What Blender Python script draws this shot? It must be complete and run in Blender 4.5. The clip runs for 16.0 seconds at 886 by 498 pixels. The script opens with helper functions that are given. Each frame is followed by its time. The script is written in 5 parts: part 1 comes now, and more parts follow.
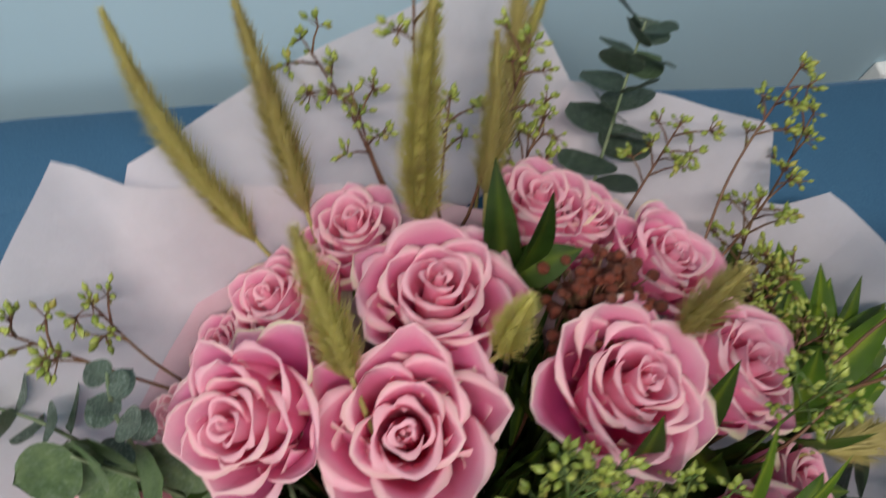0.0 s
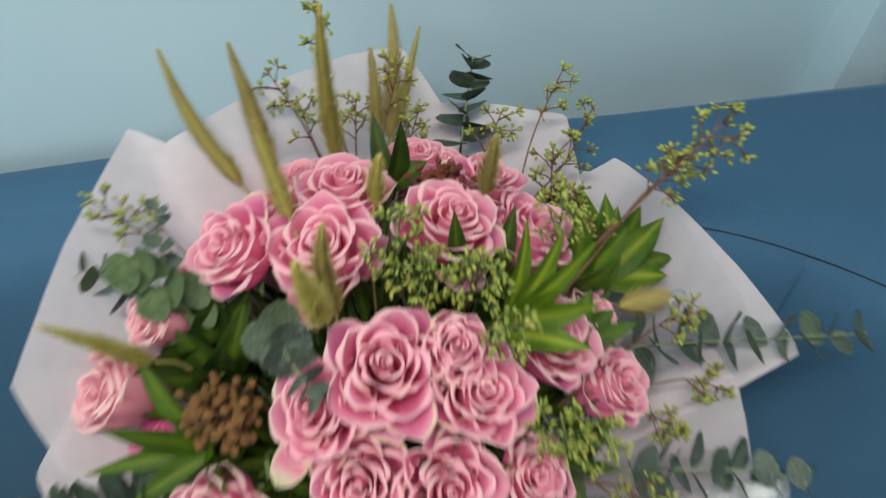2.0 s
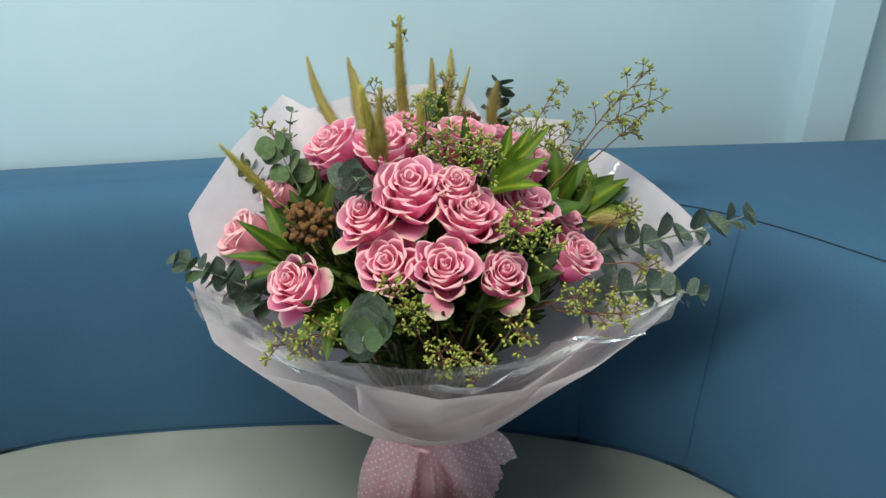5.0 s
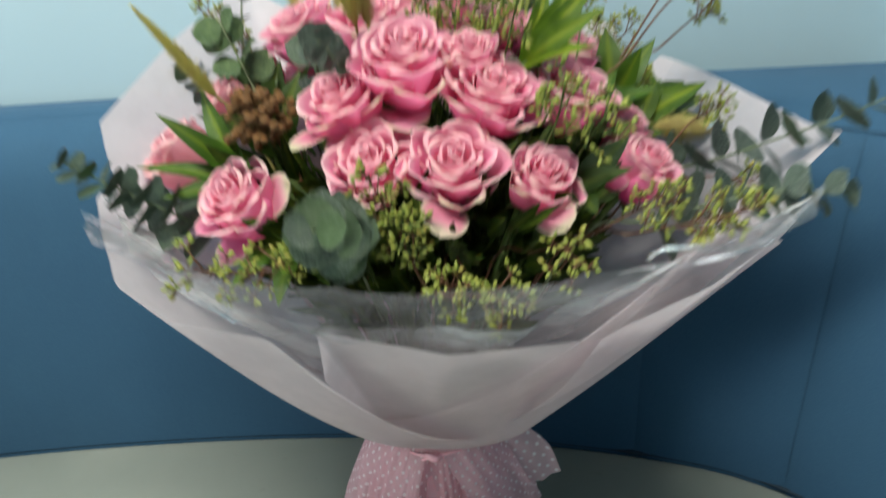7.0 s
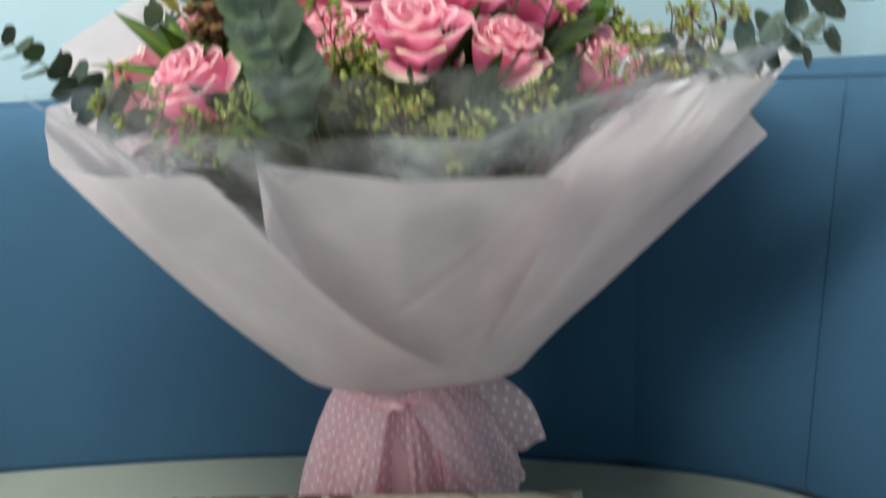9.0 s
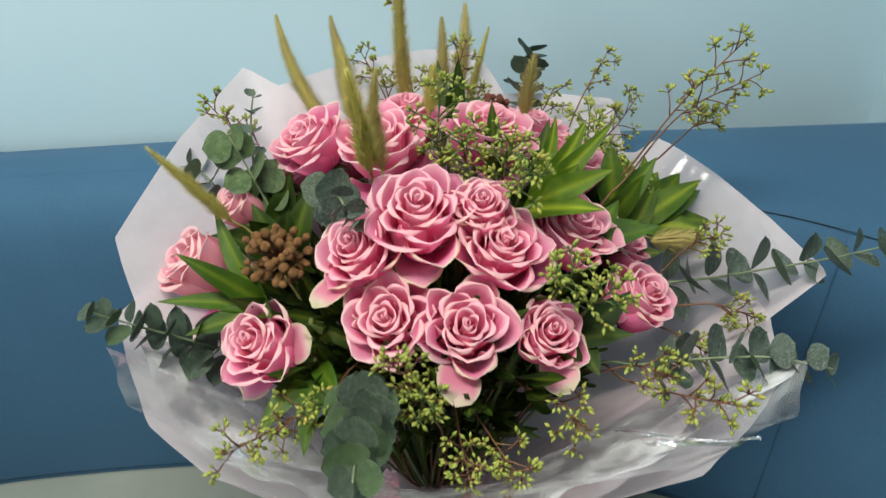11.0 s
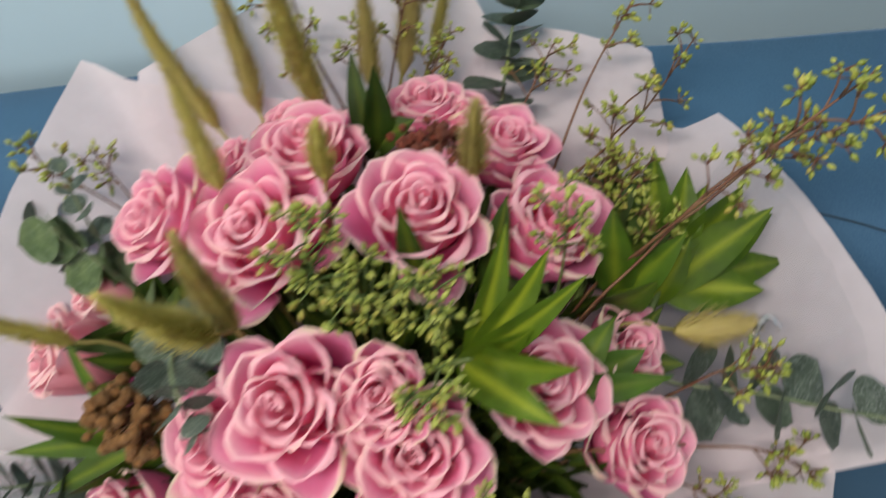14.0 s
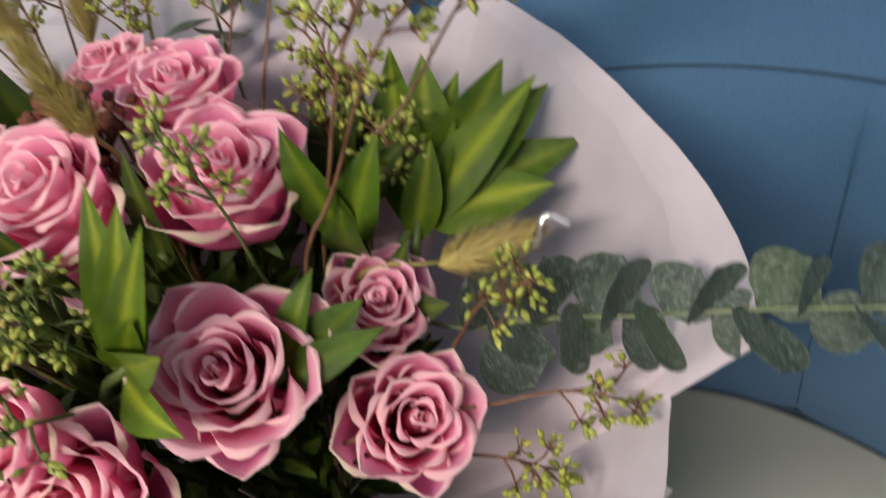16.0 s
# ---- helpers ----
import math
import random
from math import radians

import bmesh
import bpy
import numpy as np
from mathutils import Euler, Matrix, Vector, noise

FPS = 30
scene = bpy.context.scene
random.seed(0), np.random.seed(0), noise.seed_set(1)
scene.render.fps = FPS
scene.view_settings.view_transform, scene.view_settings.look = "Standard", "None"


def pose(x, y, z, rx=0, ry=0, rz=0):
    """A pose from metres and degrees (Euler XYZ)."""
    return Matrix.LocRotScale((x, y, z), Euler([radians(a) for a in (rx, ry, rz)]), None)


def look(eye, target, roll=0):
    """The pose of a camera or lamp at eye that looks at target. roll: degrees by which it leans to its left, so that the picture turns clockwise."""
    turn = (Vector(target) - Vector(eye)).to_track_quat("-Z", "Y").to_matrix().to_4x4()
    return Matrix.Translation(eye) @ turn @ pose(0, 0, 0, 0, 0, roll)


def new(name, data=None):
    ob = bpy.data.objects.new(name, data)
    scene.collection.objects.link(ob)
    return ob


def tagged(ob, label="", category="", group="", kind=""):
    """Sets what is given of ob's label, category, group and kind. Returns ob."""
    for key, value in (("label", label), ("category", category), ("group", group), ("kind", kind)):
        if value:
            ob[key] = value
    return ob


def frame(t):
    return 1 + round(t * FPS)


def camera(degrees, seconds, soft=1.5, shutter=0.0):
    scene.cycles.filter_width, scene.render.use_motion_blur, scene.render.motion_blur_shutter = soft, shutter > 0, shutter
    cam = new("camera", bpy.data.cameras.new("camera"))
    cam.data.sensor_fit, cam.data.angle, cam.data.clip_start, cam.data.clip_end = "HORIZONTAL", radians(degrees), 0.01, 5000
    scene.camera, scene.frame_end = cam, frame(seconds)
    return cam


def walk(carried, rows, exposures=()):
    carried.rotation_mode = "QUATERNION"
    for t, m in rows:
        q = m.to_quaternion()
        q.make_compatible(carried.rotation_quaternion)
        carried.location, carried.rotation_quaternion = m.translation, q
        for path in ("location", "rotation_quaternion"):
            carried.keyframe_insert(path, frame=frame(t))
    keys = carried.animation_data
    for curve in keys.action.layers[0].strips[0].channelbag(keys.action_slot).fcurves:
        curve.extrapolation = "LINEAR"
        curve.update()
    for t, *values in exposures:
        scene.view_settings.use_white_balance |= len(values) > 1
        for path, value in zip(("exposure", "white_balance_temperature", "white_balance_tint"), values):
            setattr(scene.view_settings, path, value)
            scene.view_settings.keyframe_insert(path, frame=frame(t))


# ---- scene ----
# The camera and its walk: hand-held, a hand's width to arm's length from the bouquet.
cam = camera(62.6, 16.0, soft=1.45, shutter=0.85)
METRES, TILT, LEAN, TURN = 2.5, -66.0, -5.0, -9.0
EYE = (-0.060, 0.100, 0.785)
EXPOSURE = 0.30
ROWS = [
    (0.0, 0.0, 0.0, 0.0, 0.0, 0.0, -0.0),
    (0.5, 0.0133, -0.0072, 0.0057, 1.54, 2.19, 1.81),
    (1.0, 0.0276, -0.0191, -0.0067, 1.33, 4.59, 3.86),
    (1.5, 0.0295, -0.0416, -0.0347, 1.27, 7.87, 4.24),
    (2.0, 0.0318, -0.0786, -0.0825, 2.22, 14.88, 3.74),
    (2.5, 0.031, -0.1085, -0.1405, 2.78, 20.83, 1.07),
    (3.0, 0.0261, -0.1251, -0.1833, 4.9, 24.56, 2.24),
    (3.5, 0.0355, -0.132, -0.2044, 4.98, 26.76, 1.86),
    (4.0, 0.0582, -0.1322, -0.2383, 6.71, 32.89, -1.15),
    (6.5, 0.0661, -0.0533, -0.248, 9.95, 39.73, -4.79),
    (7.0, 0.0571, -0.0123, -0.2304, 10.57, 38.93, -4.26),
    (7.5, 0.0475, 0.0404, -0.2432, 10.17, 44.68, -5.09),
    (8.0, 0.0523, 0.0726, -0.2687, 10.49, 47.88, -4.54),
    (8.5, 0.0588, 0.0699, -0.2822, 10.82, 50.48, -4.87),
    (9.0, 0.0585, 0.0528, -0.2698, 10.74, 51.34, -4.26),
    (9.5, 0.0544, 0.0282, -0.2425, 8.81, 49.37, -3.97),
    (12.5, 0.0438, -0.0756, -0.1105, 8.01, 18.58, 0.56),
    (13.0, 0.0523, -0.0657, -0.0875, 9.53, 15.51, -2.0),
    (13.5, 0.064, -0.0472, -0.0649, 13.54, 10.06, -4.92),
    (14.0, 0.0817, -0.0239, -0.0442, 17.29, 5.37, -4.14),
    (14.5, 0.0995, -0.0109, -0.0316, 19.65, 5.99, -0.86),
    (15.0, 0.1178, 0.0127, -0.0352, 23.41, 4.45, 2.75),
    (15.5, 0.1322, 0.0282, -0.0405, 24.13, 4.65, 6.28),
    (16.0, 0.1365, 0.0369, -0.0513, 24.57, 4.63, 9.77),
]
# the same path where it swings between its stretches
TURNS = [
    (4.2, (-0.008, -0.614, 0.848), (0.091, 1.057, -0.229), -1.3),
    (10.0, (0.008, -0.436, 0.605), (0.028, 1.405, -0.173), -0.94),
    (12.3, (-0.011, -0.263, 0.847), (0.067, 1.119, -0.600), -3.7),
]
HELD = [(t, pose(*EYE, TILT, LEAN, TURN) @ pose(METRES * x, METRES * y, METRES * z, 90 + pitch, roll, yaw)) for t, x, y, z, yaw, pitch, roll in ROWS]
walk(cam, sorted(HELD + [(t, look(eye, target, roll)) for t, eye, target, roll in TURNS], key=lambda row: row[0]),
     exposures=[(0.0, EXPOSURE - 0.47, 6450, 13), (0.5, EXPOSURE - 0.54, 6500, 12), (1.0, EXPOSURE - 0.49, 6500, 11), (2.5, EXPOSURE - 0.18, 6500, 6), (4.0, EXPOSURE - 0.06, 6500, 6), (7.0, EXPOSURE + 0.10, 6550, 5), (8.3, EXPOSURE + 0.24, 6600, 7),
                (9.0, EXPOSURE + 0.30, 6600, 6), (9.5, EXPOSURE + 0.14, 6600, 6), (10.2, EXPOSURE + 0.06, 6600, 6), (13.0, EXPOSURE - 0.20, 6650, 10), (14.5, EXPOSURE - 0.22, 6900, 18), (16.0, EXPOSURE + 0.02, 7050, 22)])


# ---- light ----
world = bpy.data.worlds.new("world")
scene.world = world
world.use_nodes = True
world.node_tree.nodes["Background"].inputs[0].default_value = (0.5, 0.6, 0.7, 1)
world.node_tree.nodes["Background"].inputs[1].default_value = 0.02


def area_lamp(name, eye, target, sx, sy, watts, colour):
    data = bpy.data.lights.new(name, "AREA")
    data.shape, data.size, data.size_y, data.energy, data.color = "RECTANGLE", sx, sy, watts, colour
    lamp = new(name, data)
    lamp.matrix_world = look(eye, target)
    return lamp


area_lamp("ceiling_tube_light", (-0.26, -0.50, 1.98), (-0.24, -0.25, 0.0), 1.30, 0.20, 38.0, (1.0, 0.965, 0.885))
area_lamp("window_daylight", (-2.18, -1.20, 0.95), (0.10, 0.0, 0.40), 1.20, 1.10, 27.0, (1.0, 0.985, 0.945))


# ---- materials ----
class Nodes:
    """Short names for building one node material."""

    def __init__(self, name, rough=0.5, spec=0.5):
        self.mat = bpy.data.materials.new(name)
        self.mat.use_nodes = True
        self.tree = self.mat.node_tree
        self.bsdf = self.tree.nodes["Principled BSDF"]
        self.out = self.tree.nodes["Material Output"]
        self.bsdf.inputs["Roughness"].default_value = rough
        self.bsdf.inputs["Specular IOR Level"].default_value = spec

    def node(self, kind, **values):
        n = self.tree.nodes.new(kind)
        for key, value in values.items():
            n.inputs[key.replace("_", " ")].default_value = value
        return n

    def link(self, a, b):
        self.tree.links.new(a, b)

    def math(self, op, a, b=0.0, c=0.0):
        n = self.tree.nodes.new("ShaderNodeMath")
        n.operation = op
        for slot, value in enumerate((a, b, c)):
            if isinstance(value, (int, float)):
                n.inputs[slot].default_value = value
            else:
                self.link(value, n.inputs[slot])
        return n.outputs[0]

    def step(self, value, lo, hi):
        n = self.tree.nodes.new("ShaderNodeMapRange")
        n.interpolation_type = "SMOOTHSTEP"
        self.link(value, n.inputs["Value"])
        n.inputs["From Min"].default_value, n.inputs["From Max"].default_value = lo, hi
        return n.outputs["Result"]

    def mix(self, fac, a, b):
        n = self.tree.nodes.new("ShaderNodeMix")
        n.data_type = "RGBA"
        for slot, value in ((0, fac), (6, a), (7, b)):
            if isinstance(value, (int, float)):
                n.inputs[slot].default_value = value
            elif isinstance(value, tuple):
                n.inputs[slot].default_value = (*value, 1)
            else:
                self.link(value, n.inputs[slot])
        return n.outputs[2]

    def noise(self, scale, detail=3.0, rough=0.55, stretch=None, uv=False):
        n = self.node("ShaderNodeTexNoise", Scale=scale, Detail=detail, Roughness=rough)
        src = self.tree.nodes.new("ShaderNodeTexCoord").outputs["UV" if uv else "Object"]
        if stretch:
            m = self.tree.nodes.new("ShaderNodeMapping")
            m.inputs["Scale"].default_value = stretch
            self.link(src, m.inputs["Vector"])
            src = m.outputs["Vector"]
        self.link(src, n.inputs["Vector"])
        return n.outputs["Fac"]

    def uv(self):
        n = self.tree.nodes.new("ShaderNodeSeparateXYZ")
        self.link(self.tree.nodes.new("ShaderNodeTexCoord").outputs["UV"], n.inputs[0])
        return n.outputs[0], n.outputs[1]

    def random(self):
        return self.tree.nodes.new("ShaderNodeObjectInfo").outputs["Random"]

    def colour(self, value):
        if isinstance(value, tuple):
            self.bsdf.inputs["Base Color"].default_value = (*value, 1)
        else:
            self.link(value, self.bsdf.inputs["Base Color"])
        self.base = value

    def bump(self, height, strength, distance):
        n = self.node("ShaderNodeBump", Strength=strength, Distance=distance)
        self.link(height, n.inputs["Height"])
        self.link(n.outputs[0], self.bsdf.inputs["Normal"])

    def translucent(self, share):
        """Lets part of the light through the thin sheet."""
        t = self.tree.nodes.new("ShaderNodeBsdfTranslucent")
        if isinstance(self.base, tuple):
            t.inputs[0].default_value = (*self.base, 1)
        else:
            self.link(self.base, t.inputs[0])
        m = self.tree.nodes.new("ShaderNodeMixShader")
        m.inputs[0].default_value = share
        self.link(self.bsdf.outputs[0], m.inputs[1])
        self.link(t.outputs[0], m.inputs[2])
        self.link(m.outputs[0], self.out.inputs[0])
        self.last = m.outputs[0]

    def clear(self, share):
        """Mixes in plain see-through, for sheer cloth."""
        t = self.tree.nodes.new("ShaderNodeBsdfTransparent")
        m = self.tree.nodes.new("ShaderNodeMixShader")
        if isinstance(share, (int, float)):
            m.inputs[0].default_value = share
        else:
            self.link(share, m.inputs[0])
        self.link(self.last, m.inputs[1])
        self.link(t.outputs[0], m.inputs[2])
        self.link(m.outputs[0], self.out.inputs[0])


def petal_material(name, deep, middle, rim, tip, tip_share, edge_power=10.0, edge_from=0.66):
    """Deep pink inside, paler towards a broad rim, cream-green at the very tip of some petals."""
    n = Nodes(name, 0.55, 0.22)
    u, v = n.uv()
    grain = n.noise(26, 4, 0.65, (9, 1.0, 1), uv=True)
    blotch = n.noise(2.6, 3)
    ragged = n.math("MULTIPLY", n.math("SUBTRACT", grain, 0.5), 0.22)
    edge = n.math("MAXIMUM", n.math("POWER", u, edge_power), n.step(n.math("ADD", v, ragged), edge_from, 1.02))
    body = n.mix(n.step(n.math("ADD", v, n.math("MULTIPLY", grain, 0.25)), 0.28, 0.80), deep, middle)
    col = n.mix(n.step(edge, 0.10, 0.95), body, rim)
    top = n.math("MULTIPLY", n.step(n.math("MAXIMUM", v, n.math("MULTIPLY", u, 0.97)), 0.84, 0.98), n.step(n.math("ADD", blotch, n.math("MULTIPLY", n.random(), 0.35)), 0.45, 0.85))
    col = n.mix(n.math("MULTIPLY", top, tip_share), col, tip)
    col = n.mix(n.math("MULTIPLY", n.step(n.random(), 0.3, 1.0), 0.20), col, (0.93, 0.50, 0.59))
    n.colour(col)
    n.bump(n.math("ADD", grain, n.math("MULTIPLY", blotch, 1.5)), 0.28, 0.03)
    n.translucent(0.48)
    return n.mat


def leaf_material(name, dark, light, stripe, rough=0.42, vein=0.35):
    """A long leaf with a pale stripe to both sides of the midrib."""
    n = Nodes(name, rough, 0.25)
    u, v = n.uv()
    lines = n.noise(14, 3, 0.6, (10, 0.5, 1), uv=True)
    middle = n.math("SUBTRACT", 1.0, n.step(n.math("ADD", u, n.math("MULTIPLY", lines, 0.9)), 0.36, 0.92))
    col = n.mix(n.step(n.noise(45, 3), 0.3, 0.75), dark, light)
    col = n.mix(n.math("MULTIPLY", middle, n.math("MULTIPLY", stripe, n.math("ADD", 0.28, n.math("MULTIPLY", n.random(), 0.75)))), col, (0.270, 0.330, 0.022))
    col = n.mix(n.math("MULTIPLY", n.random(), 0.12), col, (0.16, 0.25, 0.03))
    n.colour(col)
    n.bump(lines, vein, 0.001)
    n.translucent(0.18)
    return n.mat


def eucalyptus_material(name, dark, pale, frost):
    n = Nodes(name, 0.40, 0.45)
    u, v = n.uv()
    bloom = n.noise(3.2, 5, 0.65)
    veins = n.noise(18, 2, 0.5, (1, 6, 1), uv=True)
    col = n.mix(n.step(bloom, 0.35, 0.70), dark, pale)
    col = n.mix(n.math("MULTIPLY", n.step(veins, 0.42, 0.66), 0.45), col, pale)
    silver = n.noise(9.0, 7, 0.78, (1, 2.0, 1))
    col = n.mix(n.math("MULTIPLY", n.step(silver, 0.50, 0.62), frost), col, (0.34, 0.40, 0.37))
    col = n.mix(n.math("MULTIPLY", n.step(n.random(), 0.72, 1.0), 0.45), col, (0.10, 0.18, 0.045))
    col = n.mix(n.math("MULTIPLY", n.step(u, 0.88, 1.0), 0.35), col, (0.20, 0.23, 0.16))
    n.colour(col)
    n.bump(n.math("ADD", veins, n.math("MULTIPLY", silver, 0.6)), 0.45, 0.03)
    n.translucent(0.12)
    return n.mat


def bud_material():
    n = Nodes("seed_bud", 0.45, 0.4)
    u, v = n.uv()
    col = n.mix(n.random(), (0.140, 0.188, 0.026), (0.310, 0.340, 0.068))
    col = n.mix(n.math("MULTIPLY", n.step(n.random(), 0.85, 1.0), 0.5), col, (0.30, 0.17, 0.04))
    col = n.mix(n.math("MULTIPLY", n.step(v, 0.6, 1.0), 0.35), col, (0.30, 0.27, 0.06))
    n.colour(col)
    return n.mat


def plain_material(name, a, b, scale, rough=0.6, spec=0.3, bump=0.0, fine=0.0):
    n = Nodes(name, rough, spec)
    big = n.noise(scale, 4)
    col = n.mix(n.step(big, 0.3, 0.7), a, b)
    n.colour(col)
    if bump:
        n.bump(n.noise(fine or scale * 8, 4), bump, 0.001)
    return n.mat


def berry_material(name, dark, light, dull):
    n = Nodes(name, 0.5, 0.4)
    col = n.mix(n.step(n.noise(2.2, 4), 0.3, 0.7), dark, light)
    col = n.mix(n.math("MULTIPLY", n.random(), 0.8), col, dull)
    n.colour(col)
    n.bump(n.noise(9, 4), 0.5, 0.05)
    return n.mat


def velvet_material():
    n = Nodes("blue_velvet", 0.78, 0.25)
    n.bsdf.inputs["Sheen Weight"].default_value = 0.18
    n.bsdf.inputs["Sheen Roughness"].default_value = 0.5
    n.bsdf.inputs["Sheen Tint"].default_value = (0.45, 0.65, 0.9, 1)
    col = n.mix(n.step(n.noise(3.5, 4), 0.3, 0.72), (0.0221, 0.0727, 0.1408), (0.0285, 0.0892, 0.1647))
    col = n.mix(n.math("MULTIPLY", n.noise(26, 4, 0.6), 0.25), col, (0.024, 0.068, 0.118))
    col = n.mix(n.math("MULTIPLY", n.step(n.noise(9, 3, 0.6, (3.0, 3.0, 0.5)), 0.42, 0.72), 0.30), col, (0.022, 0.072, 0.136))
    col = n.mix(n.math("MULTIPLY", n.step(n.noise(900, 2), 0.35, 0.7), 0.14), col, (0.10, 0.20, 0.30))
    n.colour(col)
    n.bump(n.noise(700, 3), 0.25, 0.0006)
    return n.mat


def seat_material():
    n = Nodes("grey_green_leatherette", 0.42, 0.4)
    col = n.mix(n.step(n.noise(5, 4), 0.3, 0.7), (0.215, 0.240, 0.215), (0.255, 0.275, 0.245))
    col = n.mix(n.math("MULTIPLY", n.step(n.noise(70, 3), 0.62, 0.75), 0.18), col, (0.15, 0.16, 0.14))
    n.colour(col)
    n.bump(n.noise(420, 4), 0.18, 0.0008)
    return n.mat


def wall_material():
    n = Nodes("pale_blue_paint", 0.6, 0.3)
    col = n.mix(n.step(n.noise(2.2, 4), 0.3, 0.7), (0.375, 0.520, 0.600), (0.405, 0.550, 0.630))
    n.colour(col)
    n.bump(n.noise(160, 4), 0.10, 0.001)
    return n.mat


def paper_material(name, colour, share):
    n = Nodes(name, 0.72, 0.2)
    fibre = n.noise(700, 4, 0.7)
    cloud = n.noise(45, 5, 0.6)
    a = tuple(c * 0.93 for c in colour)
    col = n.mix(n.step(cloud, 0.3, 0.7), a, colour)
    col = n.mix(n.math("MULTIPLY", n.step(fibre, 0.5, 0.72), 0.10), col, (0.92, 0.92, 0.92))
    n.colour(col)
    height = n.math("ADD", n.math("MULTIPLY", cloud, 1.2), n.math("MULTIPLY", fibre, 0.25))
    n.bump(height, 0.30, 0.003)
    n.translucent(share)
    n.clear(0.09)
    return n.mat


def film_material(name, most, gain, veil_most):
    """Clear wrapping film: see-through with a gloss that grows at grazing angles."""
    n = Nodes(name)
    gloss = n.node("ShaderNodeBsdfGlossy", Roughness=0.035)
    gloss.inputs[0].default_value = (0.95, 0.97, 1.0, 1)
    clear = n.node("ShaderNodeBsdfTransparent")
    clear.inputs[0].default_value = (0.955, 0.96, 0.965, 1)
    rim = n.node("ShaderNodeFresnel", IOR=1.40)
    bump = n.node("ShaderNodeBump", Strength=0.35, Distance=0.004)
    n.link(n.noise(38, 4, 0.6), bump.inputs["Height"])
    n.link(bump.outputs[0], gloss.inputs["Normal"])
    n.link(bump.outputs[0], rim.inputs["Normal"])
    haze = n.node("ShaderNodeBsdfDiffuse", Roughness=0.5)
    haze.inputs[0].default_value = (0.74, 0.75, 0.77, 1)
    veil = n.tree.nodes.new("ShaderNodeMixShader")
    n.link(n.math("MULTIPLY", n.step(n.noise(14, 4, 0.6), 0.35, 0.75), veil_most), veil.inputs[0])
    n.link(clear.outputs[0], veil.inputs[1])
    n.link(haze.outputs[0], veil.inputs[2])
    m = n.tree.nodes.new("ShaderNodeMixShader")
    n.link(n.math("MINIMUM", n.math("MULTIPLY", rim.outputs[0], gain), most), m.inputs[0])
    n.link(veil.outputs[0], m.inputs[1])
    n.link(gloss.outputs[0], m.inputs[2])
    n.link(m.outputs[0], n.out.inputs[0])
    return n.mat


def dotted_material():
    """Sheer pink organza, printed with white dots about 9 mm apart."""
    n = Nodes("dotted_organza", 0.5, 0.4)
    m = n.tree.nodes.new("ShaderNodeMapping")
    m.inputs["Rotation"].default_value = (0, 0, radians(38))
    m.inputs["Scale"].default_value = (112, 112, 112)
    n.link(n.tree.nodes.new("ShaderNodeTexCoord").outputs["UV"], m.inputs["Vector"])
    v = n.tree.nodes.new("ShaderNodeTexVoronoi")
    v.voronoi_dimensions = "2D"
    v.inputs["Scale"].default_value, v.inputs["Randomness"].default_value = 1.0, 0.0
    n.link(m.outputs[0], v.inputs["Vector"])
    dot = n.math("SUBTRACT", 1.0, n.step(v.outputs["Distance"], 0.165, 0.225))
    weave = n.noise(900, 2)
    col = n.mix(n.step(weave, 0.3, 0.7), (0.95, 0.660, 0.735), (0.96, 0.750, 0.805))
    n.colour(n.mix(dot, col, (0.94, 0.91, 0.93)))
    n.translucent(0.48)
    n.clear(n.math("MULTIPLY", n.math("SUBTRACT", 1.0, dot), 0.30))
    return n.mat


def foxtail_material():
    n = Nodes("foxtail_bristle", 0.6, 0.3)
    u, v = n.uv()
    col = n.mix(n.noise(300, 3), (0.46, 0.44, 0.090), (0.70, 0.62, 0.24))
    col = n.mix(n.math("MULTIPLY", n.step(n.noise(70, 3), 0.50, 0.70), 0.45), col, (0.28, 0.17, 0.075))
    col = n.mix(n.math("MULTIPLY", n.step(v, 0.25, 1.0), n.math("ADD", 0.25, n.math("MULTIPLY", n.random(), 0.7))), col, (0.62, 0.54, 0.25))
    col = n.mix(n.math("MULTIPLY", n.step(n.random(), 0.35, 0.75), 0.38), col, (0.32, 0.22, 0.110))
    n.colour(col)
    n.translucent(0.40)
    return n.mat


PETAL = petal_material("rose_petal", (0.82, 0.105, 0.335), (0.895, 0.265, 0.470), (0.950, 0.575, 0.665), (0.90, 0.80, 0.68), 0.55, 11.0, 0.54)
PETAL_IN = petal_material("rose_heart", (0.81, 0.125, 0.310), (0.890, 0.275, 0.440), (0.925, 0.540, 0.630), (0.90, 0.78, 0.72), 0.20, 12.0, 0.52)
PETAL_OUT = petal_material("rose_guard_petal", (0.80, 0.095, 0.345), (0.885, 0.245, 0.480), (0.925, 0.590, 0.680), (0.80, 0.80, 0.52), 0.95, 10.0, 0.56)
PETAL_BUD = petal_material("rose_bud_petal", (0.86, 0.270, 0.380), (0.910, 0.430, 0.520), (0.930, 0.640, 0.680), (0.90, 0.80, 0.68), 0.50)
PETAL_PALE = petal_material("hanging_rose_petal", (0.84, 0.380, 0.470), (0.83, 0.270, 0.410), (0.82, 0.690, 0.560), (0.62, 0.67, 0.38), 0.85, 4.0, 0.62)
LEAF = leaf_material("striped_leaf", (0.031, 0.072, 0.005), (0.080, 0.144, 0.008), 1.0, 0.34)
LEAF_MID = leaf_material("green_leaf", (0.022, 0.058, 0.006), (0.048, 0.110, 0.009), 0.40, 0.30)
